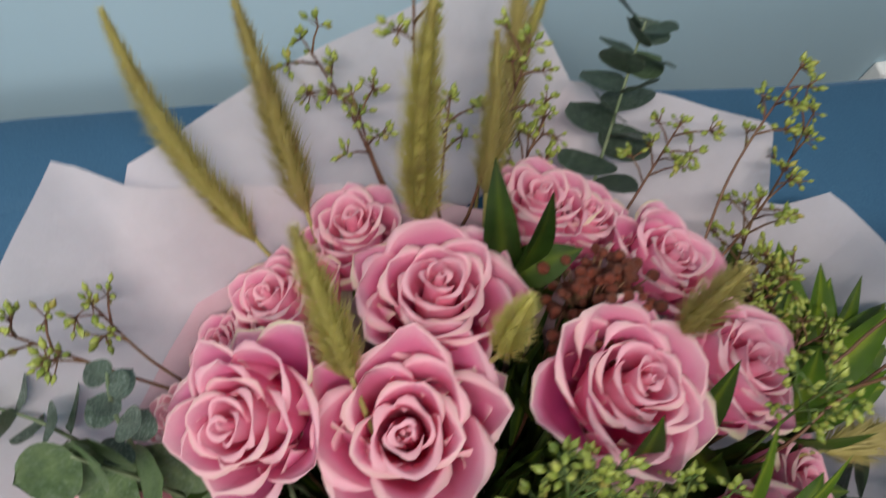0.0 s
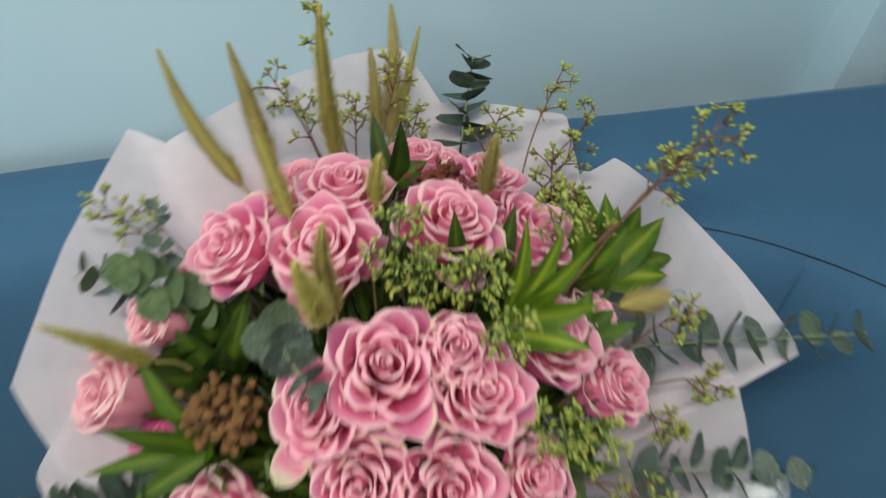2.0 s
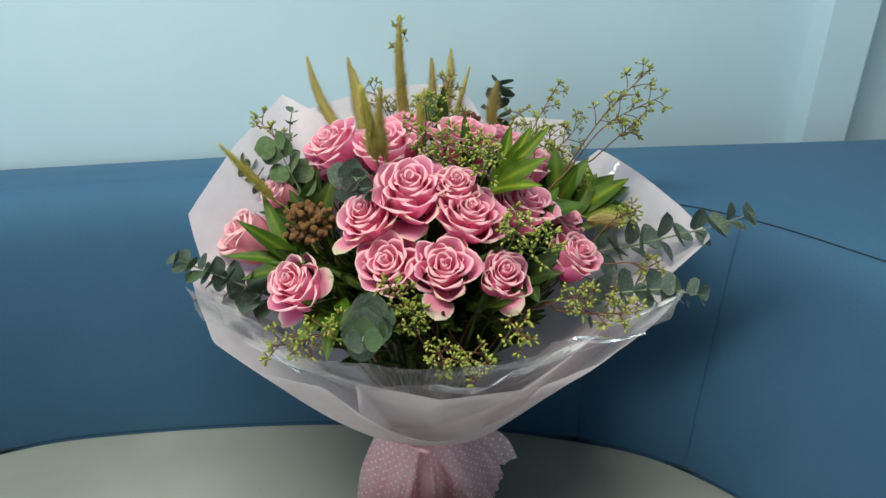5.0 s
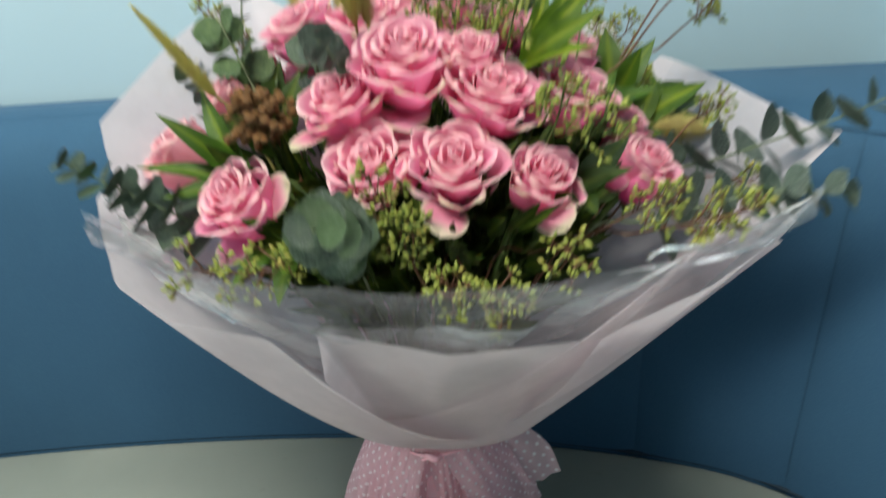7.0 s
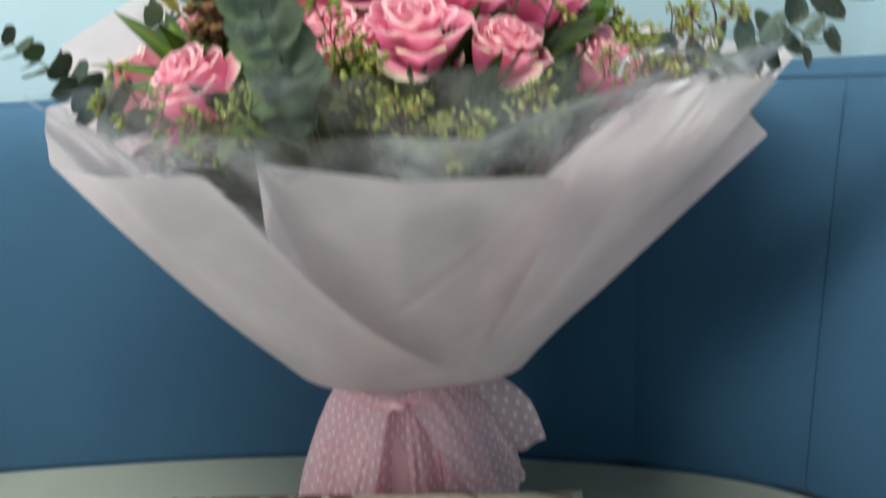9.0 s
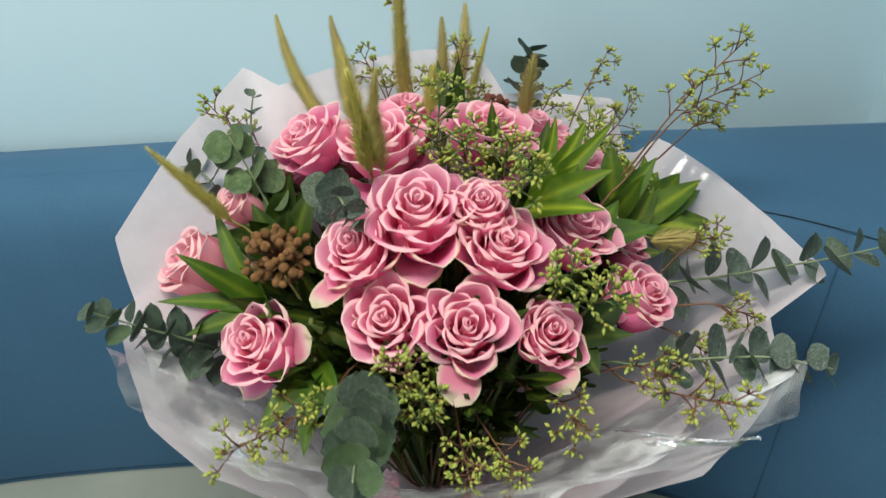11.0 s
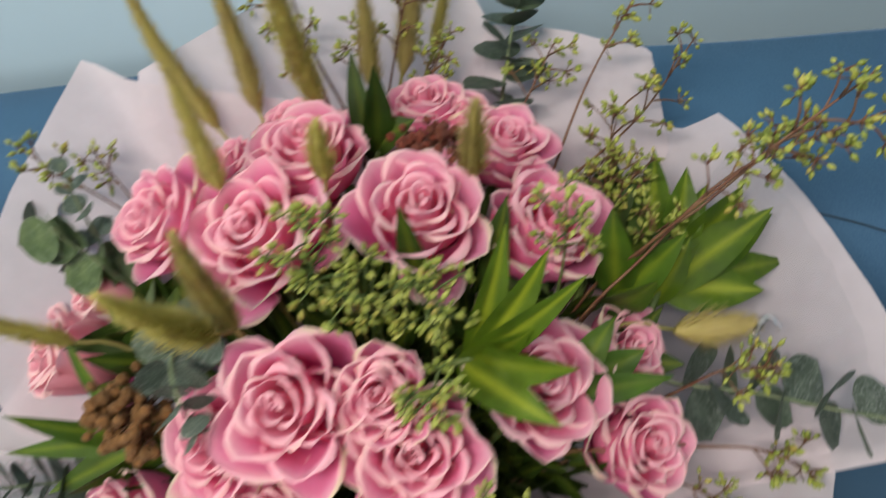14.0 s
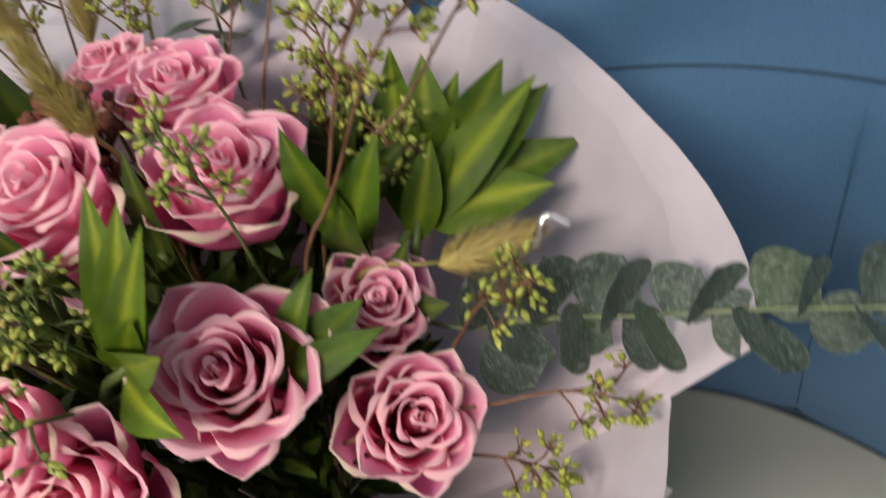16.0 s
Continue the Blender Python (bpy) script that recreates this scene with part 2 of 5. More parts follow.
# dark leaves, toned down further so the colour holds shade between the flowers
LEAF_DARK_SHADE = leaf_material("dark_leaf_with_shade", (0.009, 0.024, 0.004), (0.021, 0.048, 0.006), 0.30)
EUCALYPTUS = eucalyptus_material("frosted_eucalyptus_leaf", (0.034, 0.060, 0.042), (0.092, 0.134, 0.102), 0.66)
EUCALYPTUS_GREEN = eucalyptus_material("green_eucalyptus_leaf", (0.038, 0.078, 0.028), (0.125, 0.185, 0.075), 0.22)
# darker copy of the eucalyptus leaf; the front branch's shade is in this colour
EUCALYPTUS_DARK_SHADE = eucalyptus_material("dark_shade_eucalyptus_leaf", (0.020, 0.042, 0.026), (0.062, 0.100, 0.058), 0.24)
BUD = bud_material()
STEM = plain_material("green_stem", (0.060, 0.110, 0.025), (0.110, 0.150, 0.045), 60, 0.5)
STEM_RED = plain_material("red_brown_stem", (0.115, 0.045, 0.030), (0.160, 0.090, 0.045), 80, 0.5)
STEM_PALE = plain_material("pale_stem", (0.130, 0.175, 0.095), (0.200, 0.235, 0.140), 60, 0.5)
STEM_DRY = plain_material("dry_stem", (0.22, 0.20, 0.06), (0.30, 0.25, 0.09), 60, 0.6)
FOXTAIL = foxtail_material()
BERRY = berry_material("brown_berry", (0.090, 0.042, 0.013), (0.300, 0.140, 0.042), (0.120, 0.060, 0.018))
BERRY_RED = berry_material("red_brown_berry", (0.085, 0.018, 0.012), (0.230, 0.052, 0.026), (0.110, 0.034, 0.018))
VELVET = velvet_material()
SEAT = seat_material()
WALL = wall_material()
TRIM = plain_material("white_trim_paint", (0.400, 0.550, 0.635), (0.425, 0.575, 0.660), 6, 0.5)
SOCKET = plain_material("white_plastic", (0.74, 0.75, 0.74), (0.80, 0.80, 0.79), 40, 0.4)
CEILING = plain_material("ceiling_paint", (0.74, 0.75, 0.75), (0.78, 0.79, 0.79), 3, 0.8)
FLOOR = plain_material("floor_tile", (0.32, 0.31, 0.29), (0.40, 0.39, 0.37), 4, 0.4)
JOINT = plain_material("joint_thread", (0.020, 0.058, 0.104), (0.024, 0.068, 0.118), 90, 0.8)
# near-black for the top seam, and for the shade in the seat crease
PIPING_SHADE = plain_material("dark_piping_and_shade", (0.010, 0.024, 0.040), (0.016, 0.034, 0.055), 90, 0.7)
PAPER = paper_material("white_wrapping_paper", (0.86, 0.775, 0.815), 0.52)
TISSUE = paper_material("pink_tissue", (0.80, 0.560, 0.620), 0.42)
FILM = film_material("clear_film", 0.22, 1.1, 0.34)
FILM_HAZY = film_material("hazy_film", 0.24, 1.1, 0.95)
# boosted gloss and a whitish veil, so folds show as painted glints
FILM_FOLD_GLINT = film_material("folded_film_glint", 0.75, 9.0, 0.45)
FILM_BARE = film_material("bare_film", 0.40, 1.3, 0.02)
ORGANZA = dotted_material()
SATIN = plain_material("pink_satin", (0.93, 0.47, 0.55), (0.95, 0.57, 0.64), 90, 0.4, 0.4, 0.3, 700)
CLOTH = plain_material("cream_cloth", (0.37, 0.34, 0.262), (0.43, 0.395, 0.31), 18, 0.85, 0.2, 0.35, 900)
BROWN = plain_material("brown_embroidery", (0.045, 0.022, 0.012), (0.080, 0.042, 0.024), 300, 0.9, 0.2, 0.5, 1500)


# ---- mesh helpers ----
def mesh_of(name, verts, faces, mat, uvs=None, smooth=True):
    me = bpy.data.meshes.new(name)
    me.from_pydata([tuple(v) for v in verts], [], faces)
    if uvs is not None:
        layer = me.uv_layers.new(name="UVMap")
        for loop in me.loops:
            layer.data[loop.index].uv = uvs[loop.vertex_index]
    if smooth:
        me.shade_smooth()
    me.materials.append(mat)
    me.update()
    return me


def sheet_mesh(name, grid, mat, uvs=None, smooth=True):
    """A mesh from rows of points, each row as long as the next."""
    rows, cols = len(grid), len(grid[0])
    verts = [p for row in grid for p in row]
    faces = [(r * cols + c, r * cols + c + 1, (r + 1) * cols + c + 1, (r + 1) * cols + c) for r in range(rows - 1) for c in range(cols - 1)]
    flat = [q for row in uvs for q in row] if uvs is not None else None
    return mesh_of(name, verts, faces, mat, flat, smooth)


def part(name, data, parent, label="", m=None):
    ob = new(name, data)
    ob.parent = parent
    if m is not None:
        ob.matrix_basis = m
    if label:
        ob["label"] = label
    return ob


def thing(name, label, category, group="", kind="", at=None):
    ob = new(name)
    ob.empty_display_size = 0.02
    if at is not None:
        ob.matrix_basis = at
    return tagged(ob, label, category, group, kind)


def tube(points, radii, sides=6):
    """Vertices and faces of a tube along points."""
    pts = [Vector(p) for p in points]
    verts, faces = [], []
    side = None
    for i, p in enumerate(pts):
        t = (pts[min(i + 1, len(pts) - 1)] - pts[max(i - 1, 0)]).normalized()
        if side is None:
            side = t.orthogonal().normalized()
        side = (side - t * side.dot(t)).normalized()
        other = t.cross(side)
        r = radii[i] if isinstance(radii, (list, tuple)) else radii
        for k in range(sides):
            a = 2 * math.pi * k / sides
            verts.append(p + (side * math.cos(a) + other * math.sin(a)) * r)
    for i in range(len(pts) - 1):
        for k in range(sides):
            j = (k + 1) % sides
            faces.append((i * sides + k, i * sides + j, (i + 1) * sides + j, (i + 1) * sides + k))
    faces.append(tuple(range(sides))[::-1])
    faces.append(tuple((len(pts) - 1) * sides + k for k in range(sides)))
    return verts, faces


def joined(pieces):
    verts, faces = [], []
    for v, f in pieces:
        n = len(verts)
        verts += v
        faces += [tuple(i + n for i in q) for q in f]
    return verts, faces


def spline(points, steps=8):
    """A smooth line through the points."""
    p = [Vector(q) for q in points]
    p = [2 * p[0] - p[1]] + p + [2 * p[-1] - p[-2]]
    out = []
    for i in range(1, len(p) - 2):
        for s in range(steps):
            t = s / steps
            a, b, c, d = p[i - 1], p[i], p[i + 1], p[i + 2]
            out.append(0.5 * (2 * b + (c - a) * t + (2 * a - 5 * b + 4 * c - d) * t * t + (3 * b - 3 * c + d - a) * t ** 3))
    out.append(p[-2])
    return out


def facing(at, towards, spin=0.0, size=1.0):
    """A pose at a place whose z axis points along towards."""
    q = Vector(towards).normalized().to_track_quat("Z", "Y")
    return Matrix.Translation(at) @ q.to_matrix().to_4x4() @ Matrix.Rotation(radians(spin), 4, "Z") @ Matrix.Scale(size, 4)


def smoothstep(a, b, x):
    t = min(max((x - a) / (b - a), 0.0), 1.0)
    return t * t * (3 - 2 * t)


TIE = Vector((-0.012, 0.066, 0.156))  # where the stems are bound


def stem_line(top, down):
    """From a flower's base down to the binding point."""
    a, d = Vector(top), Vector(down).normalized()
    return spline([a, a - d * 0.05, TIE + (a - TIE) * 0.30 - Vector((0, 0, 0.01)), TIE + Vector((a.x - TIE.x, a.y - TIE.y, 0)) * 0.06], 4)


# ---- the room ----
def box_mesh(name, lo, hi, mat, bevel=0.0):
    bm = bmesh.new()
    bmesh.ops.create_cube(bm, size=1.0)
    for v in bm.verts:
        v.co = Vector([lo[i] + (v.co[i] + 0.5) * (hi[i] - lo[i]) for i in range(3)])
    if bevel:
        bmesh.ops.bevel(bm, geom=bm.edges[:], offset=bevel, segments=3, profile=0.5, affect="EDGES")
    me = bpy.data.meshes.new(name)
    bm.to_mesh(me)
    bm.free()
    me.materials.append(mat)
    return me


def structure(name, me, label, category):
    return tagged(new(name, me), label, category, kind="structure")


FLOOR_Z, CEIL_Z = -0.42, 2.05
structure("floor", box_mesh("floor", (-2.4, -3.0, FLOOR_Z - 0.1), (2.4, 0.9, FLOOR_Z), FLOOR), "grey tiled floor below the sofa", "floor")
structure("ceiling", box_mesh("ceiling", (-2.4, -3.0, CEIL_Z), (2.4, 0.9, CEIL_Z + 0.1), CEILING), "plain white ceiling over the room", "ceiling")
wall_back = structure("wall_back", box_mesh("wall_back", (-2.4, 0.0, FLOOR_Z), (2.4, 0.12, CEIL_Z), WALL), "pale blue painted wall behind the sofa", "wall")
wall_back.matrix_basis = pose(0, 0.432, 0, 0, 0, 2.6)
structure("wall_left", box_mesh("wall_left", (-2.4, -3.0, FLOOR_Z), (-2.3, 0.22, CEIL_Z), WALL), "pale blue painted side wall", "wall")
structure("wall_right", box_mesh("wall_right", (2.3, -3.0, FLOOR_Z), (2.4, 0.78, CEIL_Z), WALL), "pale blue painted side wall", "wall")
structure("wall_front", box_mesh("wall_front", (-2.3, -3.0, FLOOR_Z), (2.3, -2.9, CEIL_Z), WALL), "pale blue painted wall across the room", "wall")
trim_board = structure("trim_board", box_mesh("trim_board", (0.573, -0.050, FLOOR_Z), (0.640, 0.01, CEIL_Z), TRIM), "pale painted vertical board on the wall", "trim")
trim_board.matrix_basis = pose(0, 0.432, 0, 0, 0, 2.6)


def build_socket():
    socket = thing("wall_socket", "small white plastic socket low on the wall behind the sofa", "socket", at=pose(0.466, 0.453, 0.246, 0, 0, 2.6))
    part("housing", box_mesh("housing", (-0.027, -0.016, -0.040), (0.027, 0.0, 0.040), SOCKET, 0.003), socket)
    part("face_plate", box_mesh("face_plate", (-0.024, -0.018, -0.036), (0.024, -0.0155, 0.036), SOCKET, 0.0012), socket)


# ---- the corner sofa ----
def sofa_line():
    """The foot of the backrest on the seat, from one arm of the sofa to the other."""
    return spline([(-0.93, -0.60, 0), (-0.92, -0.32, 0), (-0.86, 0.00, 0), (-0.76, 0.145, 0), (-0.62, 0.209, 0), (-0.46, 0.230, 0), (-0.22, 0.234, 0), (0.00, 0.219, 0),
                   (0.13, 0.194, 0), (0.22, 0.170, 0), (0.30, 0.140, 0), (0.365, 0.096, 0), (0.42, 0.042, 0), (0.475, -0.025, 0), (0.525, -0.14, 0), (0.55, -0.35, 0), (0.56, -0.60, 0)], 8)


def along_x(line, x):
    return min(range(len(line)), key=lambda i: abs(line[i].x - x) + (10 if line[i].y < -0.2 else 0))


def outward(line, i):
    t = line[min(i + 1, len(line) - 1)] - line[max(i - 1, 0)]
    return Vector((-t.y, t.x, 0)).normalized()


def back_panel_mesh(line, i0, i1):
    """One upholstered stretch of the backrest, reclined and softly rounded at its edges."""
    grid = []
    lean, top = 0.040, 0.383
    profile = [(-0.06, 0.004), (-0.002, 0.001), (0.02, 0.0), (0.10, -0.004), (0.20, -0.004), (0.30, 0.0), (0.332, 0.003), (0.354, 0.010), (0.369, 0.021), (0.378, 0.036), (0.3825, 0.056)]
    n = i1 - i0
    for z, inset in profile:
        row = []
        for k, i in enumerate(range(i0, i1 + 1)):
            edge = 0.004 * (math.exp(-k / 0.7) + math.exp(-(n - k) / 0.7))
            o = outward(line, i)
            row.append(line[i] + o * (lean * z / top + inset + edge) + Vector((0, 0, z)))
        grid.append(row)
    return sheet_mesh("back_panel", grid, VELVET)


def build_sofa():
    line = sofa_line()
    sofa = thing("corner_sofa", "blue velvet corner sofa with grey-green leatherette seat", "sofa")
    cuts = [0, along_x(line, -0.66), along_x(line, 0.205), along_x(line, 0.347), len(line) - 1]
    for a, b in zip(cuts, cuts[1:]):
        panel = part("back_panel", back_panel_mesh(line, a, b), sofa, "blue velvet backrest panel")
    for i in cuts[3:4]:
        o = outward(line, i)
        joint = [line[i] + o * (0.040 * z / 0.383 + d) + Vector((0, 0, z)) for z, d in ((0.004, 0.0072), (0.02, 0.0032), (0.10, -0.0008), (0.20, -0.0008), (0.30, 0.0032), (0.352, 0.0062), (0.374, 0.011))]
        part("stitched_joint", mesh_of("stitched_joint", *tube(joint, 0.0004, 5), JOINT), panel, "dark stitched joint between two panels")
    # the broad flat top of the backrest
    front = [line[i] + outward(line, i) * 0.089 for i in range(len(line))]
    rear = []
    for p in front:
        if p.x < -0.9:
            rear.append(Vector((-1.25, min(p.y, 0.33), 0)))
        elif p.x > 0.53 and p.y < 0.0:
            rear.append(Vector((0.80, min(p.y + 0.25, 0.33), 0)))
        else:
            rear.append(Vector((p.x * 1.30, 0, 0)))
    for i, p in enumerate(rear):
        if p.y == 0:
            p.x = min(max(p.x, -1.20), 0.735)
            p.y = 0.392 - 0.05 * max(0.0, -p.x - 0.25) - 0.022 * smoothstep(-0.1, 0.3, p.x)
    grid = []
    for s, z in ((0.0, 0.3785), (0.06, 0.3835), (0.16, 0.386), (0.5, 0.387), (0.93, 0.386), (0.985, 0.382), (1.0, 0.370), (1.0, 0.10), (1.0, FLOOR_Z)):
        grid.append([front[i].lerp(rear[i], s) + Vector((0, 0, z)) for i in range(len(line))])
    part("top_ledge", sheet_mesh("top_ledge", grid, VELVET), sofa, "flat blue velvet top of the backrest")
    for i in (0, len(line) - 1):
        cap = [[line[i].lerp(rear[i], q) + Vector((0, 0.002, 0)) + (outward(line, i) * 0.06 * (1 - q) * (z - FLOOR_Z) / 0.79) + Vector((0, 0, z)) for q in (0, 0.25, 0.5, 0.75, 1)] for z in (FLOOR_Z, -0.1, 0.2, 0.34, 0.375)]
        part("arm_front", sheet_mesh("arm_front", cap, VELVET), sofa, "blue velvet end of the sofa arm")
    seam = [line[i] + outward(line, i) * 0.066 + Vector((0, 0, 0.3745)) for i in range(len(line)) if front[i].x > 0.14]
    part("piping", mesh_of("piping", *tube(seam, 0.0006, 6), PIPING_SHADE), sofa, "dark seam along the backrest top")
    # the seat, swelling softly from the crease
    grid = []
    for q, z in ((-0.006, -0.012), (0.000, -0.004), (0.004, -0.001), (0.010, 0.0), (0.12, 0.0), (0.3, 0.001), (0.55, 0.0), (0.80, 0.0), (0.97, -0.004), (1.0, -0.018), (1.0, -0.12)):
        grid.append([p.lerp(Vector((p.x * 0.97, -0.585, 0)), q) + Vector((0, 0, z)) for p in line])
    part("seat", sheet_mesh("seat", grid, SEAT), sofa, "grey-green leatherette seat cushion")
    part("base", box_mesh("base", (-0.90, -0.57, FLOOR_Z), (0.54, 0.06, -0.035), SEAT, 0.01), sofa)
    # a dark strip added along the crease to stand for its shade
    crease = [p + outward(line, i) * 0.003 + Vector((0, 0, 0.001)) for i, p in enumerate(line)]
    part("crease_shade", mesh_of("crease_shade", *tube(crease, 0.0024, 6), PIPING_SHADE), sofa, "added dark strip for the shade in the crease between seat and backrest")
    return sofa


build_sofa()
build_socket()


# ---- the cushion ----
def cushion_height(u, v):
    """Half thickness of the stuffed cushion at (u, v), both from -1 to 1."""
    return 0.040 * (max(0.0, 1 - abs(u) ** 3.2) * max(0.0, 1 - abs(v) ** 3.2)) ** 0.55 + 0.002


CUSHION = pose(-0.046, -0.155, 0.064, 11.5, 1.2, -1.0)
HALF = (0.164, 0.152)


def cushion_point(u, v, side=1, lift=0.0):
    pinch = 1 - 0.10 * (1 - abs(v) ** 2) * abs(u) ** 6
    pinch2 = 1 - 0.05 * (1 - abs(u) ** 2) * abs(v) ** 6
    return Vector((u * HALF[0] * pinch, v * HALF[1] * pinch2, side * (cushion_height(u, v) + lift)))


def flat_ribbon(points, width, lift=0.0011):
    """An embroidered line lying on the cushion's face: points in (u, v)."""
    line = spline([(*p, 0) for p in points], 7)
    grid = []
    for i, p in enumerate(line):
        t = line[min(i + 1, len(line) - 1)] - line[max(i - 1, 0)]
        n = Vector((-t.y, t.x, 0)).normalized() * width / HALF[0]
        w = min(1.0, 0.35 + 3 * min(i, len(line) - 1 - i) / len(line)) * (1 + 0.45 * noise.noise(Vector((p.x * 55, p.y * 55, 3.0))))
        grid.append([cushion_point(p.x + n.x * s * w, p.y + n.y * s * w, 1, lift if abs(s) < 0.9 else 0.0002) for s in (-1, -0.5, 0.5, 1)])
    return grid


def blob(cu, cv, length, width, angle, lift=0.0011):
    """An embroidered leaf shape on the cushion's face."""
    grid = []
    c, s = math.cos(angle), math.sin(angle)
    for i in range(7):
        a = i / 6
        w = width * (math.sin(math.pi * min(0.02 + a, 0.98)) ** 0.7) * (1 + 0.28 * noise.noise(Vector((cu * 40, cv * 40, a * 6))))
        row = []
        for k in (-1, -0.5, 0.5, 1):
            x, y = a * length, k * w
            row.append(cushion_point(cu + (x * c - y * s), cv + (x * s + y * c), 1, lift if abs(k) < 0.9 else 0.0002))
        grid.append(row)
    return grid


def build_cushion():
    cushion = thing("cushion", "cream cushion with brown embroidered flowers, lying on the seat", "cushion", at=CUSHION)
    n = 28
    for side, name in ((1, "face"), (-1, "underside")):
        grid = [[cushion_point(-1 + 2 * i / n, -1 + 2 * j / n, side) for i in range(n + 1)] for j in range(n + 1)]
        part(name, sheet_mesh(name, grid, CLOTH), cushion)
    rim = [cushion_point(u, v, 0) for u, v in [(-1 + 2 * i / n, -1) for i in range(n)] + [(1, -1 + 2 * i / n) for i in range(n)] + [(1 - 2 * i / n, 1) for i in range(n)] + [(-1, 1 - 2 * i / n) for i in range(n + 1)]]
    part("piping", mesh_of("piping", *tube(rim, 0.0024, 6), CLOTH), cushion)
    # trailing scrolls
    scrolls = [
        [(-0.09, 0.79), (-0.03, 0.72), (0.04, 0.65), (0.08, 0.628), (0.122, 0.644), (0.113, 0.689), (0.078, 0.674), (0.083, 0.591), (0.15, 0.503), (0.235, 0.428), (0.348, 0.346), (0.435, 0.282), (0.50, 0.228), (0.60, 0.13)],
        [(-0.08, 0.24), (-0.078, 0.31), (-0.03, 0.362), (0.047, 0.376), (0.105, 0.357), (0.115, 0.33), (0.085, 0.322), (0.070, 0.376), (0.09, 0.431), (0.155, 0.503), (0.253, 0.535), (0.358, 0.586), (0.443, 0.644), (0.493, 0.697), (0.477, 0.767), (0.407, 0.756), (0.382, 0.663)],
        [(0.40, 0.97), (0.49, 0.88), (0.545, 0.75), (0.553, 0.66), (0.515, 0.60), (0.485, 0.629), (0.528, 0.648), (0.587, 0.604), (0.638, 0.55), (0.678, 0.471), (0.675, 0.378), (0.632, 0.277)],
        [(0.632, 0.272), (0.597, 0.33), (0.573, 0.406), (0.587, 0.514), (0.633, 0.566), (0.71, 0.605), (0.757, 0.575), (0.763, 0.524), (0.733, 0.536), (0.718, 0.631), (0.763, 0.749), (0.88, 0.80), (0.97, 0.84)],
        [(0.90, 0.40), (0.87, 0.52), (0.842, 0.629), (0.795, 0.68), (0.77, 0.636), (0.792, 0.555), (0.84, 0.43)],
        [(0.632, 0.270), (0.575, 0.235), (0.532, 0.248), (0.517, 0.280), (0.480, 0.275), (0.488, 0.240), (0.55, 0.19)],
        [(0.80, 0.96), (0.87, 0.92), (0.96, 0.93)],
        [(0.10, 0.12), (0.22, 0.02), (0.14, -0.16), (0.26, -0.34), (0.44, -0.40), (0.60, -0.30)],
        [(0.60, 0.13), (0.72, 0.02), (0.66, -0.14), (0.78, -0.26), (0.86, -0.40), (0.70, -0.60)],
    ]
    for pts in scrolls:
        part("scroll", sheet_mesh("scroll", flat_ribbon(pts, 0.0018), BROWN), cushion, "brown embroidered scroll")
    # the dense block of flowers and leaves
    rng = random.Random(5)
    for row in range(11):
        for column in range(7):
            cu = -0.84 + 0.146 * column + (0.075 if row % 2 else 0.0) + rng.uniform(-0.03, 0.03)
            cv = 0.90 - 0.155 * row + rng.uniform(-0.03, 0.03)
            if cu > -0.07 - 0.10 * math.sin(row * 1.7 + 0.6):
                continue
            r = rng.uniform(0.072, 0.105)
            turn, kind = rng.uniform(0, 6.28), rng.random()
            if kind < 0.22:  # a ring with an open middle
                hoop = [(cu + 0.8 * r * math.cos(turn + q * 0.9), cv + 0.7 * r * math.sin(turn + q * 0.9)) for q in range(8)]
                part("flower", sheet_mesh("flower", flat_ribbon(hoop, 0.0040), BROWN), cushion, "brown embroidered ring flower")
                count = 3
            else:
                count = rng.choice((4, 5, 6))
            for k in range(count):
                a = turn + 2 * math.pi * k / count + rng.uniform(-0.25, 0.25)
                o = r * (0.9 if kind < 0.22 else 0.22)
                part("flower", sheet_mesh("flower", blob(cu + o * math.cos(a), cv + o * math.sin(a), r * rng.uniform(0.7, 1.3), r * rng.uniform(0.26, 0.46), a + rng.uniform(-0.3, 0.3)), BROWN), cushion, "brown embroidered petal")
            a = rng.uniform(0, 6.28)
            curl = [(cu + r * (1.0 + 0.22 * q) * math.cos(a + 0.35 * q), cv + r * (1.0 + 0.22 * q) * math.sin(a + 0.35 * q)) for q in range(4)]
            part("leaf", sheet_mesh("leaf", flat_ribbon(curl, 0.0034), BROWN), cushion, "brown embroidered leaf")
    for pts in ([(-0.95, 0.90), (-0.80, 0.92), (-0.62, 0.88), (-0.50, 0.92)], [(-0.45, 0.95), (-0.30, 0.94), (-0.14, 0.97), (-0.02, 0.95)], [(-0.92, 0.55), (-0.80, 0.48), (-0.70, 0.52)]):
        part("scroll", sheet_mesh("scroll", flat_ribbon(pts, 0.0040), BROWN), cushion)


build_cushion()


# ---- the wrapping ----
def rim_samples(points, count):
    """Evenly spaced samples along a line of corners, kept crisp at the corners."""
    pts = [Vector(p) for p in points]
    lengths = [0.0]
    for a, b in zip(pts, pts[1:]):
        lengths.append(lengths[-1] + (b - a).length)
    out = []
    for k in range(count + 1):
        s = lengths[-1] * k / count
        i = max(j for j in range(len(pts) - 1) if lengths[j] <= s + 1e-9)
        out.append(pts[i].lerp(pts[i + 1], (s - lengths[i]) / max(lengths[i + 1] - lengths[i], 1e-9)))
    return out


